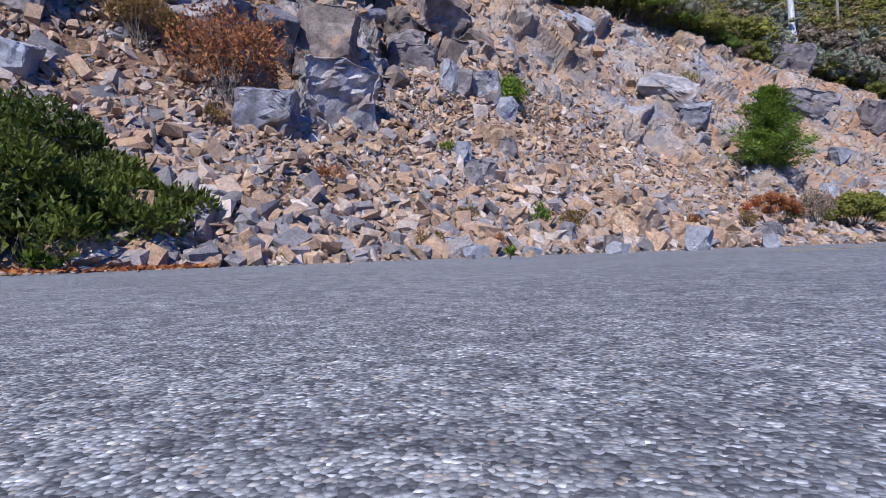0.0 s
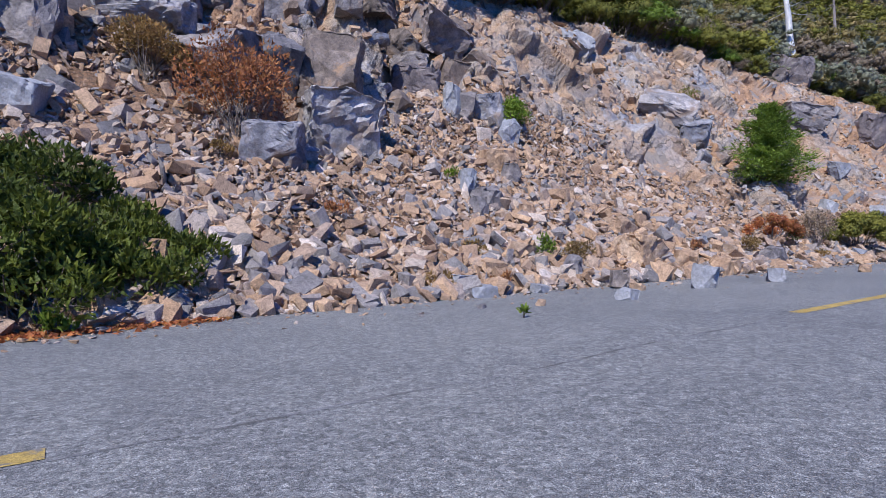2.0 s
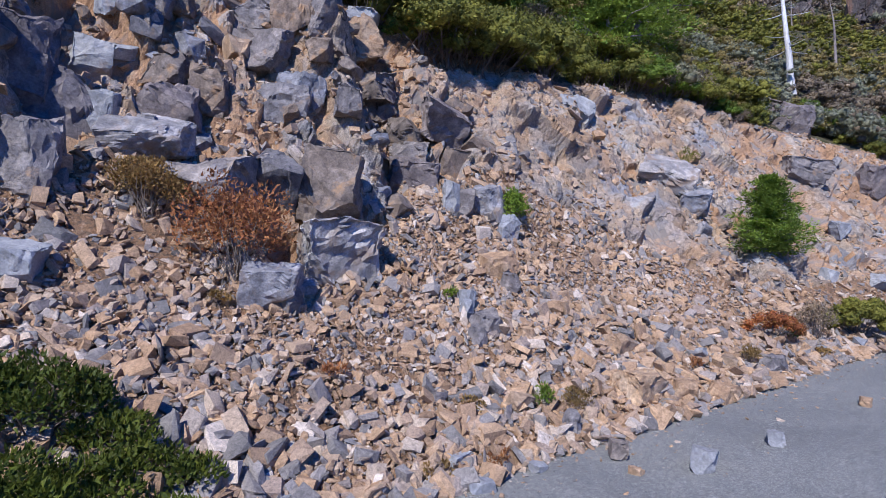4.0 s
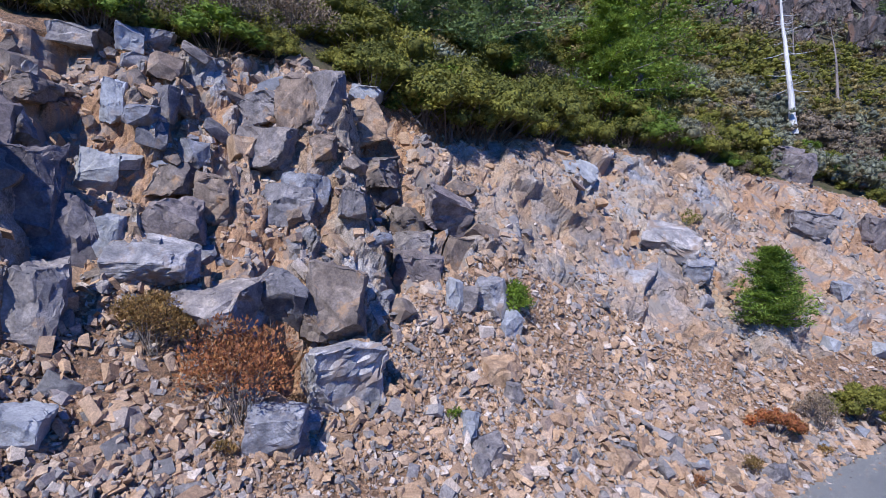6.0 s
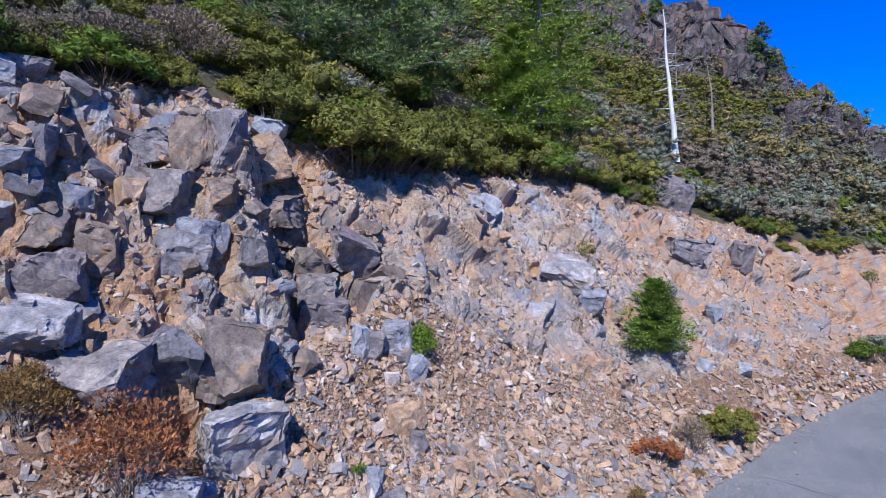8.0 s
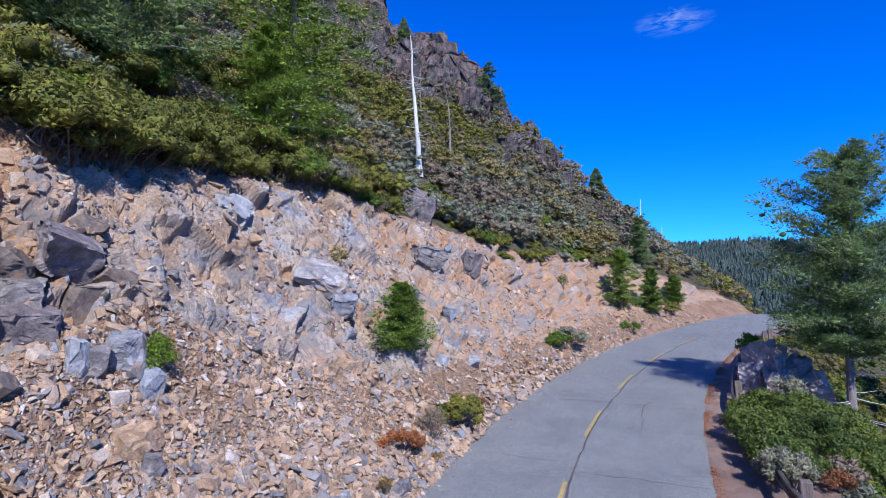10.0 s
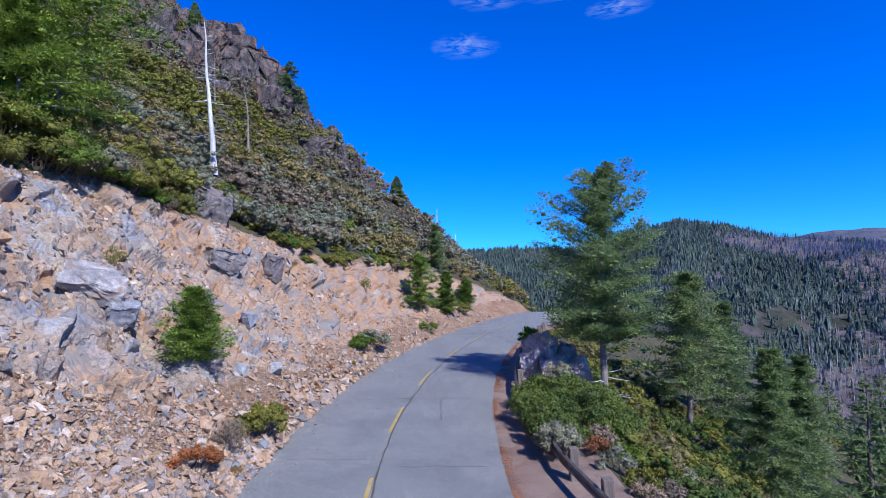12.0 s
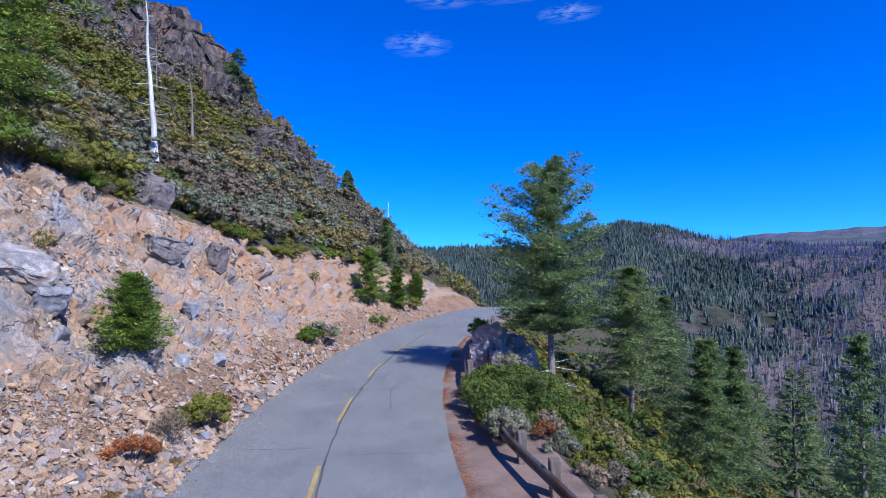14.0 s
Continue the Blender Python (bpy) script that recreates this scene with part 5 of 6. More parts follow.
shrub(spot(33.3, 7.4), 86, 0.9, 1.1, 0.09, 500, M_OLIVE, "small shrub clinging to the orange cut")
shrub(spot(1.55, 5.75), 87, 0.3, 0.4, 0.05, 200, M_LIME, "small yellow-green weed behind a pale rock", clumps=8, upright=1.0)
shrub(spot(-1.3, 1.05), 88, 0.10, 0.07, 0.05, 36, M_BRIGHT, "tuft of weed growing from the asphalt", clumps=5, upright=1.0, name="weed")
shrub(spot(-4.0, 2.72), 89, 0.24, 0.16, 0.06, 160, M_BRIGHT, "green weed tuft at the road edge", clumps=8, upright=1.0, name="weed")
for k, (s, q) in enumerate(((-0.6, 3.1), (0.2, 3.0), (-2.2, 6.0), (-1.1, 4.6), (0.5, 3.9), (5.2, 3.6), (9.3, 3.2), (14.4, 3.6), (17.5, 3.5), (20.5, 4.0), (22.5, 3.6), (30.0, 3.6))):
    shrub(spot(s, q), 190 + k, 0.34, 0.28, 0.05, 220, (M_DRY, M_RUST)[k % 2], "small tuft of dry weeds among the stones", clumps=8, upright=1.0, name="dry_tuft")

# fallen red leaves under the big shrub
rs = np.random.default_rng(9)
ls = rs.uniform(-6.5, -2.9, 2600)
lq = 2.82 + 0.08 * (ls + 4) + rs.normal(0, 0.15, 2600)
pts = np.array([tuple(spot(a, b)) for a, b in zip(ls, lq)]) + (0, 0, 0.02)
lv, lf = leaves(rs, pts, rs.normal(0, 1, (2600, 3)) * (1, 1, 0.3), 0.05, 0.04)
tagged(new("leaf_litter", mesh_from("leaf_litter", lv, lf, [M_RED])), "strip of fallen red leaves along the road edge", "leaf litter", kind="stuff")
ls, lq = rs.uniform(6, 32, 9000), -3.42 - rs.exponential(0.16, 9000)
ok = waves(ls * 0.7, lq * 0.2, 19) > 0.5
pts = np.array([(*plan(a, b), 0) for a, b in zip(ls[ok], lq[ok])])
pts[:, 2] = road_z(pts[:, 0], pts[:, 1]) + 0.012
lv, lf = leaves(rs, pts, rs.normal(0, 1, (ok.sum(), 3)) * (1, 1, 0.12), 0.055, 0.012)
tagged(new("needle_litter", mesh_from("needle_litter", lv, lf, [M_RED])), "fallen rust-red pine needles along the road edge", "leaf litter", kind="stuff")

# brush along the top of the cut
LIP_KINDS = ((M_OLIVE, "olive-green dense shrub above the cut"), (M_OLIVE, "olive-green dense shrub above the cut"), (M_BRIGHT, "fresh green shrub above the cut"), (M_SAGE, "grey-green shrub above the cut"), (M_DEADBRUSH, "dry grey twiggy shrub above the cut"))
protos = []
for k, (m, lab) in enumerate(LIP_KINDS):
    protos.append(shrub(Vector((0, 0, -200)), 120 + k, 2.2, 1.7, 0.078, 3500, m, lab, "brush above the cut", 34, 0.9 if m == M_DEADBRUSH else 0.3))
rng = random.Random(21)
made = 0
while made < 262:
    s = rng.uniform(-9.5, 1.5) if made < 62 else rng.uniform(2.3, 16.5) if made < 160 else rng.uniform(15, 46)
    back = rng.uniform(0, 1) ** 1.7 * (7.0 if made < 160 else 5.0)
    q = float(lip_q(s)) + (0.32 if s < 20 else 0.0) + back
    if s < 1.2:
        q += 0.15
    if 20.8 < s < 26.0 and back < 4.0:                      # the slab's own ground
        continue
    pick = rng.choices(range(5), (5, 5, 1.6, 1.5 if s > 15 else 0.9, 2.2 if s < 3 else 1.0 if s > 16 else 0.35))[0]
    size = rng.uniform(0.62, 1.2) * np.interp(s, [-9, 1, 4, 14, 20, 34], [0.85, 0.9, 1.3, 1.25, 0.85, 0.7])
    m = Matrix.Translation(spot(s, q, 0.38)) @ pose(0, 0, 0, rng.uniform(-12, 12), rng.uniform(-12, 12), rng.uniform(0, 360)) @ Matrix.Diagonal((size * rng.uniform(0.9, 1.25), size * rng.uniform(0.9, 1.25), size * rng.uniform(0.75, 1.1), 1))
    copy_thing(protos[pick], m)
    made += 1
for p in protos:
    for o in (*p.children_recursive, p):
        bpy.data.objects.remove(o)


def brush_field(name, seed, mat, spots, label):
    """Many shrubs as one cover, finer leaved the nearer they stand."""
    rs = np.random.default_rng(seed)
    fine = [dense_shrub(seed + k, 2.2, 1.35, 0.11, 400, 16, False)[0] for k in range(4)]
    coarse = [dense_shrub(seed + k, 2.3, 1.35, 0.19, 95, 8, False)[0] for k in range(4)]
    vs, fs, n = [], [], 0
    for s, q, size in spots:
        v, f = (fine if s < 36 and abs(q) < 24 else coarse)[rs.integers(4)]
        a = rs.uniform(0, 6.28)
        r = np.array([[math.cos(a), -math.sin(a), 0], [math.sin(a), math.cos(a), 0], [0, 0, rs.uniform(0.7, 1.1)]]) * size
        vs.append(v @ r.T + np.array(spot(s, q, 0.1)))
        fs.append(f + n)
        n += len(v)
    ob = new(name, leafy(name, np.concatenate(vs), np.concatenate(fs), mat))
    return tagged(ob, label, "brush", kind="stuff")


rng = random.Random(33)
fields = [[], [], [], []]
while sum(len(f) for f in fields) < 2500:
    s, q = rng.uniform(-14, 80) if rng.random() < 0.4 else rng.uniform(12, 66), rng.uniform(0, 1) ** 1.3 * 46
    q += 9 if s < 38 else 5
    if q < float(lip_q(s)) + (0.7 if s > 17 else 2.2) or (s < 8 and q > 28) or (26.8 < s < 29.8 and 12.4 < q < 15.0) or (22.2 < s < 25.4 and q < 12.8):
        continue
    v = float(waves(np.array(s * 0.13), np.array(q * 0.2), 3)) + rng.uniform(-0.25, 0.25)
    fields[0 if v < 0.36 else 1 if v < 0.62 else 2 if v < 0.84 else 3].append((s, q, rng.uniform(0.75, 1.5)))
for f, m, lab in zip(fields, (M_OLIVE, M_CHAMISE, M_SAGE, M_DEADBRUSH), ("olive brush covering the hillside", "dull brownish-green brush covering the hillside", "grey-green brush covering the hillside", "dry grey brush on the hillside")):
    brush_field("hillside_brush", 400 + len(f), m, f, lab)
fields = [[], [], []]
while sum(len(f) for f in fields) < 520:
    near = rng.random() < 0.5
    s, q = (rng.uniform(9, 34), -6.4 - rng.uniform(0, 1) * 16) if near else (rng.uniform(3, 70), -5.9 - rng.uniform(0, 1) ** 1.4 * 40)
    fields[rng.choices((0, 1, 2), (5, 3, 2))[0]].append((s, q, rng.uniform(0.5, 1.1)))
for f, m, lab in zip(fields, (M_OLIVE, M_RAILBUSH, M_CHAMISE), ("olive brush on the slope below the road", "green brush on the slope below the road", "dry brush on the slope below the road")):
    brush_field("slope_brush", 450 + len(f), m, f, lab)

# shrubs outside the guard rail
mb = thing("manzanita", spot(14.0, -5.3), "large dark green shrub overgrowing the guard rail", "shrub")
for k, (s, q, w, h) in enumerate(((10.9, -5.3, 1.5, 0.95), (11.4, -4.75, 1.5, 0.9), (12.5, -5.0, 2.1, 1.05), (13.6, -4.9, 2.3, 1.15), (12.8, -5.9, 2.3, 1.2), (14.6, -5.9, 2.5, 1.3), (12.0, -6.8, 2.0, 0.9), (13.9, -7.2, 2.4, 1.1), (15.4, -5.0, 2.1, 1.1), (16.0, -7.0, 2.4, 1.3))):
    (lv, lf), (tv, tf) = shrub_arrays(160 + k, w, h, 0.095, int(1900 * w * h), 30, 0.5)
    off = np.array(spot(s, q) - mb.matrix_world.translation)
    part("foliage", mesh_from("foliage", lv + off, lf, [M_RAILBUSH]), mb)
    tagged(part("wood", mesh_from("wood", tv + off, tf, [M_BARK]), mb), kind="stuff")
shrub(spot(10.2, -4.95), 171, 1.35, 1.1, 0.075, 2600, M_SAGE, "silvery grey-green shrub against the guard rail")
shrub(spot(11.6, -4.6), 172, 0.9, 0.4, 0.06, 420, M_RUST, "low brown shrub on the road shoulder")
shrub(spot(11.0, -7.0), 173, 0.9, 0.7, 0.08, 700, M_LIME, "yellow-green shrub behind the guard rail")
shrub(spot(11.2, -6.2), 174, 1.1, 0.8, 0.07, 700, M_DEADBRUSH, "dry brown shrub behind the guard rail")
shrub(spot(12.6, -8.8), 175, 1.5, 0.8, 0.09, 900, M_SAGE, "pale grey-green shrub on the slope below")
shrub(spot(9.2, -7.2), 176, 1.2, 0.7, 0.08, 700, M_DEADBRUSH, "dry grey shrub behind the guard rail")
for k, (s, q, w, h, m) in enumerate(((9.6, -6.2, 1.1, 0.7, M_SAGE), (8.7, -6.6, 1.2, 0.6, M_OLIVE), (7.8, -6.3, 0.9, 0.5, M_DEADBRUSH), (8.2, -7.6, 1.5, 0.7, M_OLIVE), (10.1, -7.9, 1.6, 0.8, M_RAILBUSH), (9.4, -8.8, 1.6, 0.8, M_OLIVE),
                                     (11.6, -8.0, 1.6, 0.9, M_OLIVE), (7.0, -6.9, 1.1, 0.6, M_SAGE), (12.0, -9.8, 1.8, 0.9, M_SAGE), (10.4, -6.0, 0.8, 0.5, M_RUST), (6.6, -7.8, 1.4, 0.6, M_OLIVE), (8.4, -9.4, 1.6, 0.7, M_CHAMISE))):
    shrub(spot(s, q), 210 + k, w, h, 0.075, int(900 * w), m, "low mixed brush behind the guard rail", "brush behind the guard rail", 12, 0.4)
shrub(spot(20.6, -4.95) + Vector((0, 0, 1.2)), 177, 1.1, 1.2, 0.08, 900, M_LIME, "yellow-green shrub growing on a pale outcrop")
shrub(spot(27.5, -5.0), 178, 1.6, 1.4, 0.1, 900, M_LIME, "yellow-green shrub at the road bend")
shrub(spot(17.6, -6.0), 179, 1.5, 1.3, 0.085, 1500, M_SAGE, "grey-green shrub beside a pale rock")


# ---- large trees ----
def boughed(place, seed, h, r, mat, label, group="", bark=None, bare=0.15, limbs=46, pads=6, per=70, leaf=0.17, droop=0.1, lift_top=0.6, full=0.6, lean=0.0, pad=0.2, turn=0.0, name="conifer", low=1.0):
    """A needled tree with boughs: each limb carries flat, overlapping pads of needle sprays."""
    rs = np.random.default_rng(seed)
    zs = np.linspace(0, h, 12)
    line = np.concatenate([np.cumsum(rs.normal(0, 0.004 * h, (12, 2)), 0) * 0.6 + np.outer(zs, [lean, 0]), zs[:, None]], 1)
    ob = thing(name, place, label, "tree", group, turn)
    part("trunk", mesh_from("trunk", *tubes(line[None], (0.0165 * h * (1 - 0.94 * zs / h) + 0.012)[None], 10), [bark or M_PALEBARK], smooth=True), ob)
    t = np.sort(bare + (0.985 - bare) * ((np.arange(limbs) + rs.random(limbs)) / limbs) ** low)
    az = np.arange(limbs) * 2.4 + rs.normal(0, 0.35, limbs)
    shape = np.clip((1.02 - t) / (1.02 - bare) / full, 0, 1) ** 0.8 * np.clip(0.6 + (t - bare) * 4, 0.6, 1)
    length = (r * shape + 0.06 * r) * rs.uniform(0.62, 1.12, limbs)
    start = np.stack([np.interp(t * h, zs, line[:, k]) for k in range(3)], -1)
    out = np.stack([np.cos(az), np.sin(az), 0 * az], -1)
    u = np.linspace(0, 1, 5)
    rise = -droop + (lift_top + droop) * t ** 1.4 + rs.normal(0, 0.07, limbs)
    up = np.array([0, 0, 1.0])
    path = start[:, None] + length[:, None, None] * (u[None, :, None] * out[:, None] + (u[None] * rise[:, None] + 0.2 * (u ** 2)[None] * (t[:, None] - 0.35))[..., None] * up)
    path[:, 1:] += rs.normal(0, 0.025, (limbs, 4, 3)) * length[:, None, None]
    for one, ln in zip(path, length):
        part("limb", mesh_from("limb", *tubes(one[None], np.array([1, 0.75, 0.5, 0.3, 0.1])[None] * (0.014 * ln + 0.008), 4), [bark or M_PALEBARK]), ob)
    k = np.clip((np.arange(pads)[None] + rs.uniform(0.2, 1.0, (limbs, pads))) / pads, 0.12, 1.0)
    seg = np.clip(k * 4, 0, 3.999)
    i0 = seg.astype(int)
    fr = (seg - i0)[..., None]
    rows = np.arange(limbs)[:, None]
    side = unit(np.cross(out, up))[:, None]
    c = path[rows, i0] * (1 - fr) + path[rows, i0 + 1] * fr + side * (rs.normal(0, 0.22, k.shape) * length[:, None] * (0.4 + 0.6 * k))[..., None] * 0.8
    size = (pad * length[:, None] + 0.085 * r ** 0.5) * rs.uniform(0.7, 1.25, k.shape)
    c, size = c.reshape(-1, 3), size.ravel()
    way = np.repeat(out, pads, 0)
    own = np.repeat(np.arange(len(c)), per)
    d = unit(rs.normal(0, 1, (len(own), 3)) * (1, 1, 0.55) + (0, 0, 0.25))
    p = c[own] + d * (size[own] * rs.random(len(own)) ** 0.55)[:, None] * (1, 1, 0.6)
    along = unit(d * (1, 1, 0.7) + 0.6 * way[own] + rs.normal(0, 0.35, d.shape) + (0, 0, 0.25 - 0.5 * droop))
    lf = leaves(rs, p, along, leaf * rs.uniform(0.6, 1.3, len(own)), leaf * rs.uniform(0.30, 0.52, len(own)), up + 0.5 * d + rs.normal(0, 0.4, d.shape))
    lf = with_hearts(rs, lf, c - (0, 0, 0.04), size * 0.3, False, 0.62)
    part("crown", leafy("crown", *lf, mat), ob)
    return ob


SAPLING = dict(group="young firs on the cut", limbs=44, pads=5, per=64, leaf=0.15, droop=-0.15, lift_top=0.7, full=0.9, bare=0.03, pad=0.16)
boughed(spot(38.3, 5.7), 92, 4.4, 1.5, M_YOUNG, "young fir on the orange cut slope", **SAPLING)
boughed(spot(41.0, 4.8), 93, 3.4, 1.2, M_YOUNG, "smaller young fir on the orange cut slope", **SAPLING)
boughed(spot(47.0, 8.6), 94, 4.2, 1.2, M_FIR, "dark young fir at the top of the cut", **SAPLING)
boughed(spot(45.5, 5.2), 95, 2.4, 0.9, M_YOUNG, "small young fir low on the cut", **SAPLING)
boughed(spot(13.2, 6.0, 0.1), 91, 2.25, 1.12, M_YOUNG, "bushy young fir growing on the cut slope", limbs=84, pads=6, per=48, leaf=0.10, droop=-0.05, lift_top=0.75, full=0.85, bare=0.03, pad=0.17)
roadside = boughed(spot(18.6, -8.0), 31, 9.8, 2.5, M_PINE, "tall pine with bare grey lower trunk beside the road", bare=0.31, limbs=84, pads=10, per=95, leaf=0.125, droop=0.10, lift_top=0.95, full=0.45, lean=-0.03, pad=0.13, name="pine", low=1.6)
rs = np.random.default_rng(311)
for k in range(18):
    z, a, ln = rs.uniform(0.5, 3.4), rs.uniform(0, 6.28), rs.uniform(0.35, 1.2)
    p0 = np.array([-0.03 * z, 0, z])
    tip = np.array([math.cos(a), math.sin(a), rs.uniform(-0.25, 0.1)]) * ln
    part("dead_branch", mesh_from("dead_branch", *tubes(np.stack([p0, p0 + 0.5 * tip, p0 + tip + (0, 0, 0.05)])[None], np.array([[0.018, 0.012, 0.004]]), 4), [M_SNAG]), roadside, "bare grey dead branch stub")
LOW_FIR = dict(limbs=84, pads=7, per=62, leaf=0.15, droop=0.22, lift_top=0.4, full=0.95, bare=0.06, pad=0.14, bark=M_PALEBARK, group="firs below the road")
boughed(spot(27.0, -13.6), 32, 8.8, 3.3, M_FIR, "broad blue-green fir with bare foot below the road", **dict(LOW_FIR, bare=0.28, full=0.8))
boughed(spot(21.7, -16.2), 33, 7.2, 2.5, M_FIR, "full dark green fir on the slope below", **LOW_FIR)
boughed(spot(26.0, -19.5), 34, 7.8, 2.4, M_FIR, "dark fir with drooping limbs below the road", **LOW_FIR)
boughed(spot(33.0, -17.0), 35, 9.0, 2.8, M_FIR, "broad dark fir on the slope below", **LOW_FIR)
boughed(Vector((29.6, -4.3, ground_at(29.6, -4.3))), 36, 11.0, 1.7, M_PINE, "thin sparse pine on the slope below the road", bare=0.35, limbs=34, pads=4, per=36, leaf=0.22, lift_top=0.5, full=0.9, name="pine")
boughed(Vector((27.0, -7.2, ground_at(27.0, -7.2))), 37, 9.0, 2.1, M_PINE, "sparse crooked pine on the slope below", bare=0.3, limbs=36, pads=4, per=36, leaf=0.22, lift_top=0.5, full=0.9, name="pine")
HIGH_FIR = dict(pads=11, per=50, leaf=0.16, droop=0.12, lift_top=0.4, full=0.5, pad=0.115)
boughed(spot(16.6, 13.2), 38, 11.5, 3.7, M_YOUNG, "broad bright green conifer with layered boughs above the cut", **dict(HIGH_FIR, limbs=64, bare=0.13))
boughed(spot(14.0, 12.4), 39, 5.4, 2.6, M_YOUNG, "low bright green conifer above the cut", **dict(HIGH_FIR, limbs=34, bare=0.08, full=0.8))
boughed(spot(20.4, 24.8), 40, 15.0, 3.6, M_FIR, "tall conifer with bare pale trunk on the hillside", **dict(HIGH_FIR, limbs=44, bare=0.42, leaf=0.2, per=40))
boughed(spot(9.2, 14.2), 41, 9.5, 3.6, M_FIR, "dark conifer with low boughs above the cut", **dict(HIGH_FIR, limbs=54, bare=0.1))
boughed(spot(6.0, 15.5), 42, 10.0, 3.8, M_FIR, "dark conifer with low boughs behind the brush", **dict(HIGH_FIR, limbs=54, bare=0.1))
boughed(spot(13.0, 18.5), 43, 12.0, 3.0, M_FIR, "tall dark conifer on the brushy hillside", **dict(HIGH_FIR, limbs=44, bare=0.3))


def snag(place, seed, h, base_r, lean, label, limbs=26, name="dead_tree", turn=0.0, wood=None, bow=0.0):
    """A bleached dead trunk with broken top and bare limbs."""
    rs = np.random.default_rng(seed)
    zs = np.linspace(0, h, 10)
    line = np.stack([zs * lean[0] + bow * h * np.sin(np.pi * zs / h), zs * lean[1], zs], -1) + np.concatenate([np.zeros((1, 3)), np.cumsum(rs.normal(0, 0.003 * h, (9, 3)) * (1, 1, 0), 0)])
    ob = thing(name, place, label, "tree", "", turn)
    part("trunk", mesh_from("trunk", *tubes(line[None], (base_r * (1 - 0.86 * (zs / h) ** 0.9) + 0.2 * base_r * np.exp(-zs / 0.35))[None], 9), [wood or M_SNAG], smooth=True), ob)
    t = rs.uniform(0.25, 0.98, limbs)
    az = rs.uniform(0, 6.28, limbs)
    ln = 0.2 * h * (1.05 - t) ** 0.6 * rs.uniform(0.2, 1, limbs)
    st = np.stack([np.interp(t * h, zs, line[:, k]) for k in range(3)], -1)
    u = np.linspace(0, 1, 4)
    p = st[:, None] + ln[:, None, None] * (u[None, :, None] * np.stack([np.cos(az), np.sin(az), rs.uniform(-0.5, 0.1, limbs)], -1)[:, None] + 0.18 * (u ** 2)[None, :, None] * np.array([0, 0, 1.0]))
    for one, k in zip(p, ln):
        part("limb", mesh_from("limb", *tubes(one[None], np.array([[1, 0.7, 0.5, 0.2]]) * (0.014 * k + 0.012), 4), [wood or M_SNAG]), ob)
    return ob


snag(spot(29.6, 15.0), 51, 9.6, 0.21, (-0.06, 0.0), "tall bleached dead tree leaning above the brush", 70)
snag(spot(39.0, 19.5), 52, 5.4, 0.12, (-0.07, 0.0), "grey dead tree with bent trunk on the hillside", 22, wood=M_PALEBARK, bow=0.03)
snag(spot(43.0, 25.6), 53, 4.6, 0.07, (-0.02, 0.0), "thin grey dead tree behind a taller one", 24, wood=M_PALEBARK)
for k, (dist, way) in enumerate(((62, (0.812, 0.576)), (60, (0.835, 0.55)))):
    x, y = dist * way[0] - 0.2, dist * way[1] - 0.6
    snag(Vector((x, y, ground_at(x, y) - 0.2)), 55 + k, 3.8 - 1.2 * k, 0.11, (0.16, 0.05), "small bleached dead tree on the skyline", 6)
for k, (dist, way, h, r) in enumerate(((66, (0.615, 0.734), 6.3, 2.7), (64, (0.764, 0.625), 3.6, 1.2), (64, (0.80, 0.59), 2.2, 0.8), (70, (0.48, 0.80), 5.0, 1.4))):
    x, y = dist * way[0] - 0.2, dist * way[1] - 0.6
    conifer(Vector((x, y, ground_at(x, y) - 0.2)), 57 + k, h, r, M_FIR, "dark fir standing on the rocky skyline", "firs on the skyline", whorls=20, per=8, sprays=12, spray=0.5, droop=0.1, bare=0.05)

# crags of the hillside
rng = random.Random(44)
crag_n = 0
for dist, way, n, w, h in ((66, (0.53, 0.765), 20, 3.6, 6.4), (62, (0.43, 0.83), 14, 3.4, 5.5), (60, (0.70, 0.685), 14, 2.0, 3.4), (58, (0.655, 0.73), 8, 1.6, 2.2), (60, (0.79, 0.60), 5, 1.3, 1.2), (70, (0.50, 0.78), 12, 3.0, 5.0),
                          (70, (0.562, 0.827), 24, 4.4, 6.8), (64, (0.683, 0.730), 9, 1.8, 4.5)):
    x0, y0 = dist * way[0] - 0.2, dist * way[1] - 0.6
    crag = thing("crag", Vector((x0, y0, ground_at(x0, y0))), "dark reddish-brown rock outcrop on the hillside", "rock", "crags on the hillside")
    for k in range(n):
        dx, dy = rng.gauss(0, w * 0.7), rng.gauss(0, w * 0.7)
        crag_n += 1
        size = rng.uniform(0.5, 1.0)
        ob = part("rock_block", boulder_mesh("rock_block", 800 + crag_n, (w * 0.95 * size, w * 0.95 * size, h * size * 0.9), M_CRAG, True, 3, 0.10, 0), crag)
        z = ground_at(x0 + dx, y0 + dy) + h * size * 0.18
        ob.matrix_local = Matrix.Translation((dx, dy, z - crag.location.z)) @ pose(0, 0, 0, rng.uniform(-14, 14), rng.uniform(-14, 14), rng.uniform(0, 360))

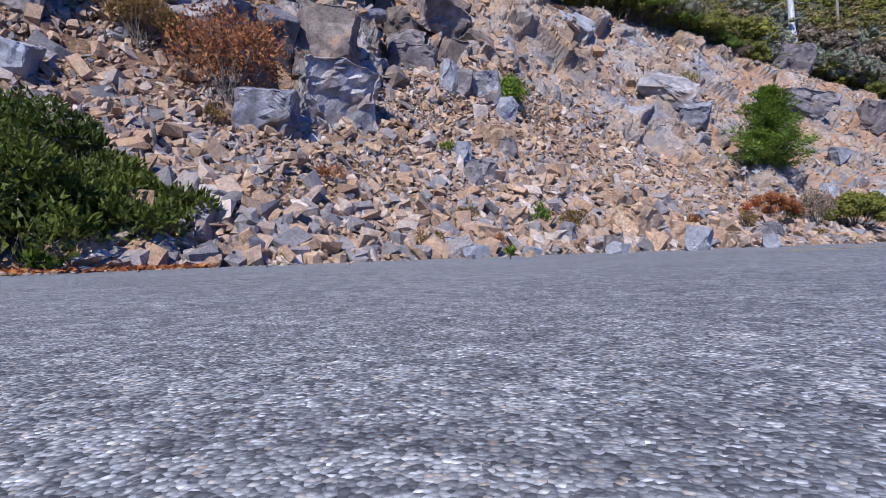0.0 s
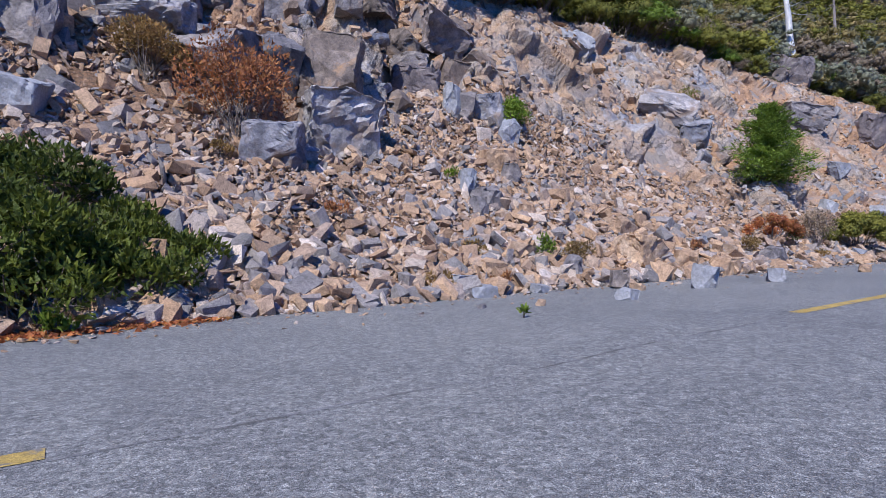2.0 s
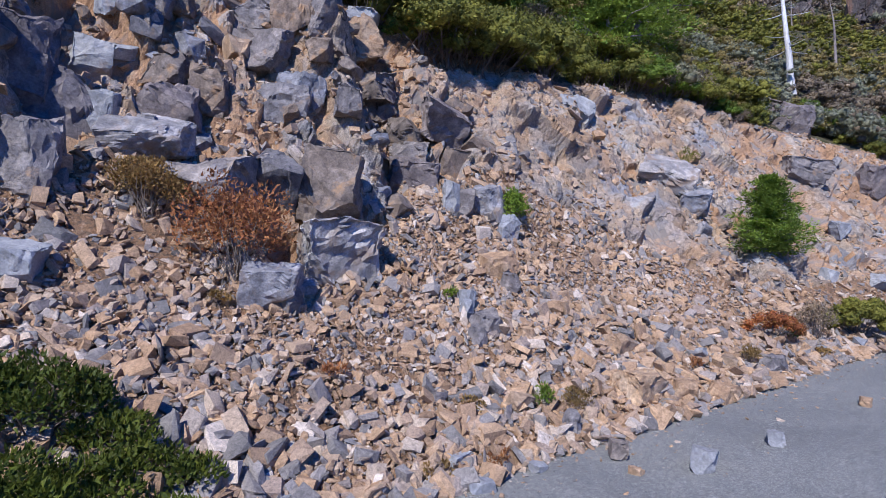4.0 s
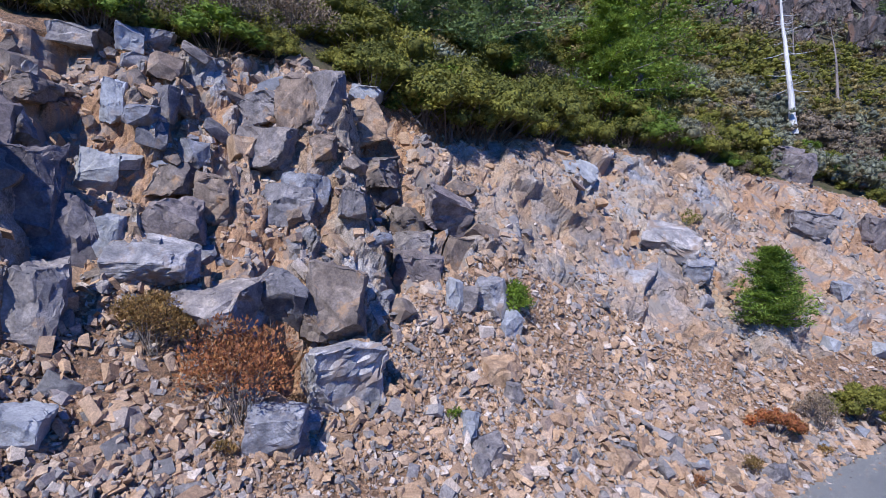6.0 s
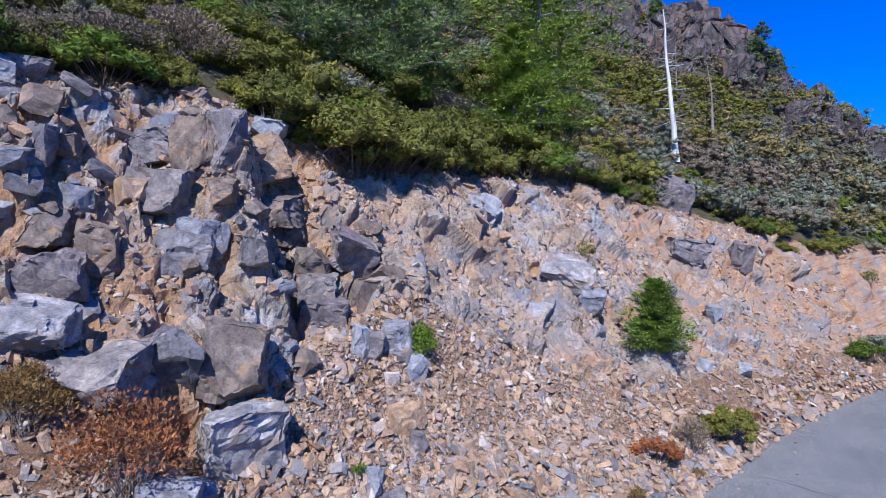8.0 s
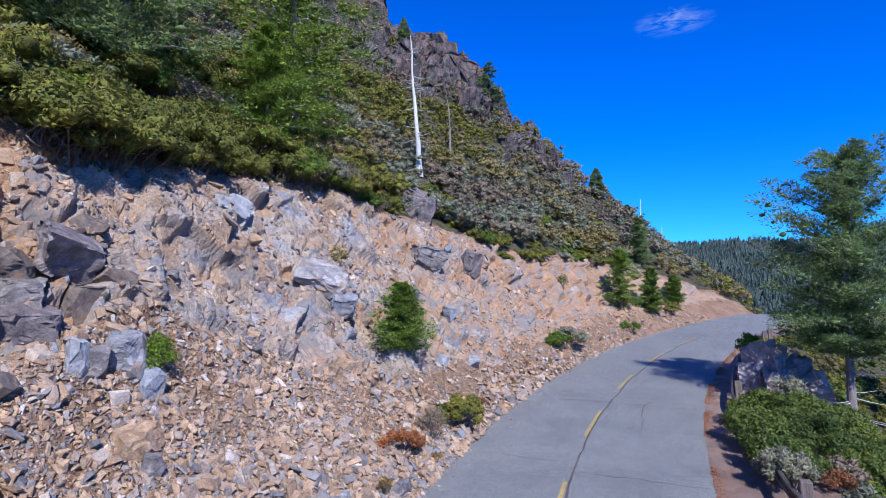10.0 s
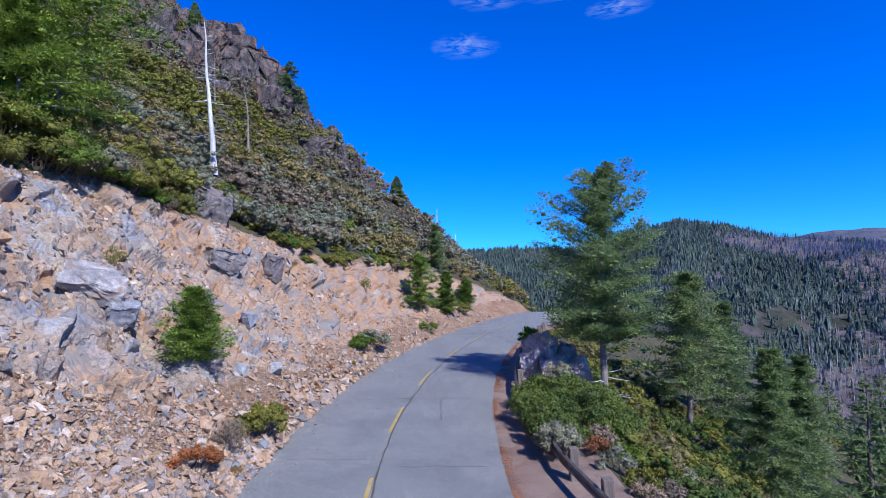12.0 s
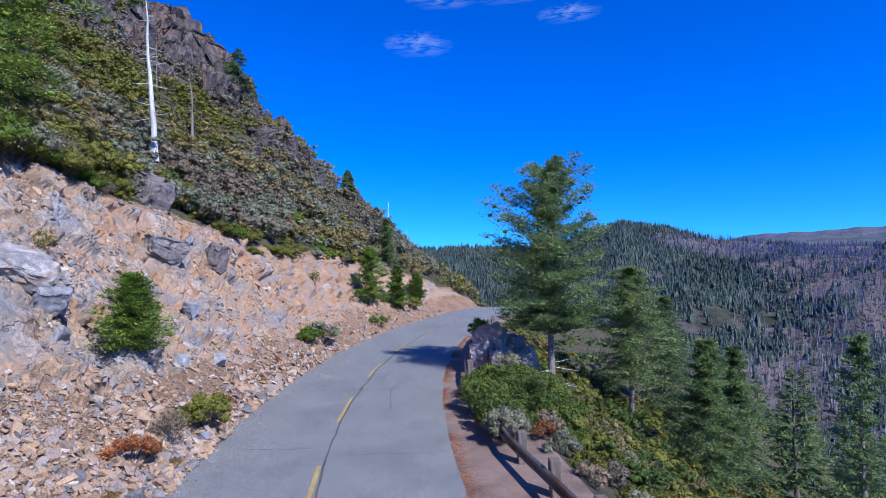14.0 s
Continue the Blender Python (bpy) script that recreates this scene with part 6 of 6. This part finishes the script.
# pale outcrop behind the guard rail at the bend
M_OUTCROP = rock_mat("rock_pink_grey", (0.30, 0.255, 0.255), (0.44, 0.39, 0.385), (0.56, 0.51, 0.51), (0.42, 0.31, 0.25), (0.5, 0.64))
crag = thing("outcrop", spot(19.6, -5.55), "pale pinkish-grey rock outcrop behind the guard rail", "rock")
for k, (dx, dy, w, h) in enumerate(((0, 0, 1.5, 2.5), (0.6, -0.7, 1.2, 2.1), (-0.5, 0.5, 1.1, 1.7), (0.7, 0.6, 1.2, 2.2), (-0.4, -0.6, 1.0, 1.5), (1.4, 0.2, 1.2, 2.0), (0.4, -1.4, 1.0, 1.4))):
    ob = part("rock_block", boulder_mesh("rock_block", 900 + k, (w * 0.9, w * 0.9, h * 0.9), M_OUTCROP, True, 6, 0.07, 0), crag)
    ob.matrix_local = Matrix.Translation((dx, dy, h * 0.32)) @ pose(0, 0, 0, 6 * k - 14, 8 - 4 * k, 50 * k)

# ---- forest of the valley ----
def far_conifers(seed, spots, heights, thin):
    """Far firs: two ragged skirts of foliage each."""
    rs = np.random.default_rng(seed)
    n, sides = len(spots), 4
    vs, fs = [], []
    for tier, (z0, z1, r0) in enumerate(((0.04, 0.72, 0.21), (0.42, 1.0, 0.13))):
        a = np.linspace(0, 2 * np.pi, sides, endpoint=False)[None] + rs.uniform(0, 1, (n, 1))
        r = heights[:, None] * r0 * thin[:, None] * rs.uniform(0.5, 1.3, (n, sides))
        rim = np.stack([np.cos(a) * r, np.sin(a) * r, heights[:, None] * (z0 + rs.uniform(-0.06, 0.06, (n, sides)))], -1)
        tip = np.stack([rs.normal(0, 0.015, n) * heights, rs.normal(0, 0.015, n) * heights, heights * z1], -1)[:, None]
        vs.append((np.concatenate([rim, tip], 1) + spots[:, None]).reshape(-1, 3))
        i = np.arange(sides)
        f = np.stack([i, (i + 1) % sides, np.full(sides, sides)], -1)
        fs.append((f[None] + (np.arange(n) * (sides + 1))[:, None, None]).reshape(-1, 3) + tier * n * (sides + 1))
    return np.concatenate(vs), np.concatenate(fs)


rs = np.random.default_rng(77)
N = 90000
R, A = 105 + 860 * rs.random(N) ** 0.85, rs.uniform(56, 112, N)
X, Y = R * np.sin(np.radians(A)), R * np.cos(np.radians(A))
patch, burnt = forest_share(X, Y), burnt_share(X, Y, R, A)
live = ((patch > -0.12) & (burnt < 0.16 * rs.random(N))) | (rs.random(N) < 0.07)
dead = (burnt > 0.0) & (rs.random(N) < 0.75)
Zs = valley(R, A)
li = np.where(live)[0][:32000]
heights = (2.0 + 5.0 * rs.random(len(li)) ** 1.5) * np.clip(R[li] / 330, 0.8, 1.15)
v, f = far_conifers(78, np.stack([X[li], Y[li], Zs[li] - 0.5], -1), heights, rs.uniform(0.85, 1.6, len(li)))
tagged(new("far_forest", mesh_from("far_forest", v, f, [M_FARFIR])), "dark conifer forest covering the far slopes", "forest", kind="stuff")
di = np.where(dead)[0][:26000]
h = rs.uniform(3.0, 8.0, len(di)) * np.clip(R[di] / 330, 0.8, 1.1)
foot = np.stack([X[di], Y[di], Zs[di] - 0.5], -1)
lean = rs.normal(0, 0.05, (len(di), 2)) * h[:, None]
paths = np.stack([foot, foot + np.concatenate([lean, h[:, None]], 1)], 1)
w = np.clip(R[di] / 330, 0.6, 2.0) * 0.10
v, f = tubes(paths, np.stack([w, w * 0.25], 1), 3)
low_r, low_a = 95 + 480 * rs.random(18000) ** 0.8, rs.uniform(58, 112, 18000)
low_x, low_y = low_r * np.sin(np.radians(low_a)), low_r * np.cos(np.radians(low_a))
ok = fractal(low_x / 40, low_y / 40, 3, 231) > -0.12
fv, ff = far_conifers(79, np.stack([low_x, low_y, valley(low_r, low_a) - 0.3], -1)[ok], rs.uniform(0.8, 1.9, ok.sum()), np.full(ok.sum(), 3.4))
tagged(new("valley_brush", mesh_from("valley_brush", fv, ff[: len(ff) // 2], [M_FARBRUSH])), "low olive brush on the far slopes", "brush", kind="stuff")
tagged(new("burnt_forest", mesh_from("burnt_forest", v, f, [M_FARSNAG])), "grey dead trunks of a burnt forest", "forest", kind="stuff")

# nearer trees down the slope
protos = [conifer(Vector((0, 0, -200)), 140 + k, 9.0, 2.1 + 0.3 * k, M_FIR, "dark green fir on the lower slope", "firs on the lower slope", whorls=22, per=6, sprays=8, spray=0.55, droop=0.25, bare=0.06, ragged=0.4) for k in range(3)]
rng = random.Random(55)
placed = [(27.0, -13.6), (21.7, -16.2), (26.0, -19.5), (33.0, -17.0), (18.6, -8.0), (17.9, -21.5)]
while len(placed) < 74:
    s, q = (rng.uniform(22, 120), -14 - rng.uniform(0, 1) ** 0.9 * 72) if len(placed) < 60 else (rng.uniform(8, 40), -22 - rng.uniform(0, 1) * 26)
    if any(math.hypot(s - a, q - b) < 4.0 for a, b in placed) or -q < 0.20 * (s - 22) + 9:
        continue
    placed.append((s, q))
    copy_thing(protos[rng.randrange(3)], Matrix.Translation(spot(s, q, 0.3)) @ pose(0, 0, 0, 0, 0, rng.uniform(0, 360)) @ Matrix.Scale(rng.uniform(0.6, 1.15), 4))
for p in protos:
    for o in (*p.children_recursive, p):
        bpy.data.objects.remove(o)
rs = np.random.default_rng(88)
N = 860
az = np.concatenate([rs.normal(86.5, 0.9, 90), rs.normal(90.2, 1.5, 130), rs.normal(73, 0.5, 40), rs.uniform(88, 104, N - 260)])
r = np.concatenate([rs.uniform(85, 105, 90), rs.uniform(85, 110, 130), rs.uniform(100, 125, 40), rs.uniform(170, 420, N - 260)])
x, y = r * np.sin(np.radians(az)), r * np.cos(np.radians(az))
foot = np.array([(a, b, ground_at(a, b) - 0.4) for a, b in zip(x, y)])
h = rs.uniform(3.5, 9, N) * np.where(r > 150, 1.25, 1.0)
paths = np.stack([foot, foot + np.stack([rs.normal(0, 0.03, N) * h, rs.normal(0, 0.03, N) * h, h], -1)], 1)
v, f = tubes(paths, np.stack([0.012 * h, 0.003 * h], 1), 4)
tagged(new("dead_stand", mesh_from("dead_stand", v, f, [M_FARSNAG])), "stand of bleached dead trunks in the valley", "dead trees", kind="stuff")

# ---- guard rail ----
M_POST = surface("weathered_post", [(0.3, (0.124, 0.096, 0.080)), (0.6, (0.223, 0.182, 0.155))], FINE, 0.95, 5, 30, 0.7, 30, stretch=(1, 1, 0.12), local=True)
M_RAIL = surface("weathered_steel", [(0.3, (0.13, 0.11, 0.10)), (0.6, (0.22, 0.20, 0.19))], FINE, 0.6, 2, 18, 0.2, 30, local=True, stain=(0.16, 0.085, 0.05), stain_scale=1.2, stain_edge=(0.5, 0.64))
M_RAIL.node_tree.nodes["Principled BSDF"].inputs["Metallic"].default_value = 0.55


def rail_q(s):
    return np.interp(s, [0, 5, 7, 9, 14, 17, 40], [-5.7, -5.4, -5.17, -4.92, -4.8, -4.5, -4.35])


rail = thing("guard_rail", spot(8, -5.1), "weathered steel guard rail on timber posts", "guard rail")
here = np.array(rail.matrix_world.translation)
prof = np.array([(0.0, 0.42), (0.05, 0.45), (0.05, 0.50), (0.0, 0.54), (0.0, 0.58), (0.05, 0.62), (0.05, 0.67), (0.0, 0.70), (-0.012, 0.70), (0.035, 0.665), (0.035, 0.625), (-0.012, 0.585), (-0.012, 0.535), (0.035, 0.495), (0.035, 0.455), (-0.012, 0.42)])
for a in np.arange(2.0, 36, 3.8):
    ss = np.linspace(a, a + 3.86, 7)
    rows = []
    for s in ss:
        q = rail_q(s) + 0.16 + prof[:, 0]
        x, y = plan(np.full(len(prof), s), q)
        rows.append(np.stack([x, y, road_z(x, y) + prof[:, 1] - 0.13 + (0.004 if round((a - 2) / 3.8) % 2 else 0)], -1))
    k = len(prof)
    i = np.arange(6)[:, None] * k + np.arange(k)[None]
    j = np.arange(6)[:, None] * k + (np.arange(k)[None] + 1) % k
    part("rail_beam", mesh_from("rail_beam", np.concatenate(rows) - here, np.stack([i, j, j + k, i + k], -1).reshape(-1, 4), [M_RAIL]), rail)
bm = bmesh.new()
bmesh.ops.create_cube(bm, size=1.0)
bmesh.ops.scale(bm, vec=(0.22, 0.22, 1.35), verts=bm.verts)
bmesh.ops.bevel(bm, geom=bm.edges[:], offset=0.015, segments=1, affect="EDGES")
post_me = bpy.data.meshes.new("post")
bm.to_mesh(post_me)
bm.free()
post_me.materials.append(M_POST)
for k, s in enumerate(np.arange(3.1, 36, 1.9)):
    q = float(rail_q(s)) - 0.03
    x, y = (float(v) for v in plan(s, q))
    ob = part("post", post_me, rail)
    ob.matrix_local = Matrix.Translation(Vector((x, y, float(road_z(x, y)) + 0.09)) - rail.location) @ pose(0, 0, 0, 2 * math.sin(k * 2.1), 2 * math.cos(k * 1.3), 35)

# ---- thin clouds ----
M_CLOUD, n, l, b = nodes_of("thin_cloud")
n.remove(b)
tc = n.new("ShaderNodeTexCoord").outputs["Object"]
gr = n.new("ShaderNodeTexGradient")
gr.gradient_type = "SPHERICAL"
l.new(tc, gr.inputs[0])
nz = noise_node(n, l, tc, 1.9, 5, 0.55, (1, 1, 1.5), 0.8)
mul = n.new("ShaderNodeMath")
mul.operation = "MULTIPLY"
edge = ramp(n, [(0.40, (0, 0, 0)), (0.80, (0.55, 0.55, 0.55))])
l.new(nz.outputs[0], edge.inputs[0])
fade = ramp(n, [(0.0, (0, 0, 0)), (0.9, (1, 1, 1))])
l.new(gr.outputs[0], fade.inputs[0])
l.new(edge.outputs[0], mul.inputs[0]), l.new(fade.outputs[0], mul.inputs[1])
em, tr, ms = n.new("ShaderNodeEmission"), n.new("ShaderNodeBsdfTransparent"), n.new("ShaderNodeMixShader")
em.inputs[0].default_value, em.inputs[1].default_value = (0.75, 0.85, 1.0, 1), 0.85
l.new(mul.outputs[0], ms.inputs[0]), l.new(tr.outputs[0], ms.inputs[1]), l.new(em.outputs[0], ms.inputs[2])
l.new(ms.outputs[0], n["Material Output"].inputs[0])
for az, el, w, h in ((58.3, 23.6, 190, 75), (60.8, 27.8, 200, 70), (68.0, 28.0, 230, 70), (74.2, 25.6, 170, 55), (80.5, 27.0, 150, 50)):
    d = Vector((math.sin(radians(az)) * math.cos(radians(el)), math.cos(radians(az)) * math.cos(radians(el)), math.sin(radians(el)))) * 3000
    cl = new("cloud", mesh_from("cloud", [(-1, 0, -1), (1, 0, -1), (1, 0, 1), (-1, 0, 1)], [(0, 1, 2, 3)], [M_CLOUD]))
    cl.matrix_world = look(d, (0, 0, 0)) @ pose(0, 0, 0, 90, 0, 0) @ Matrix.Diagonal((w, 1, h, 1))
    cl.visible_shadow = False
    tagged(cl, "thin wispy white cloud in the blue sky", "cloud", kind="structure")
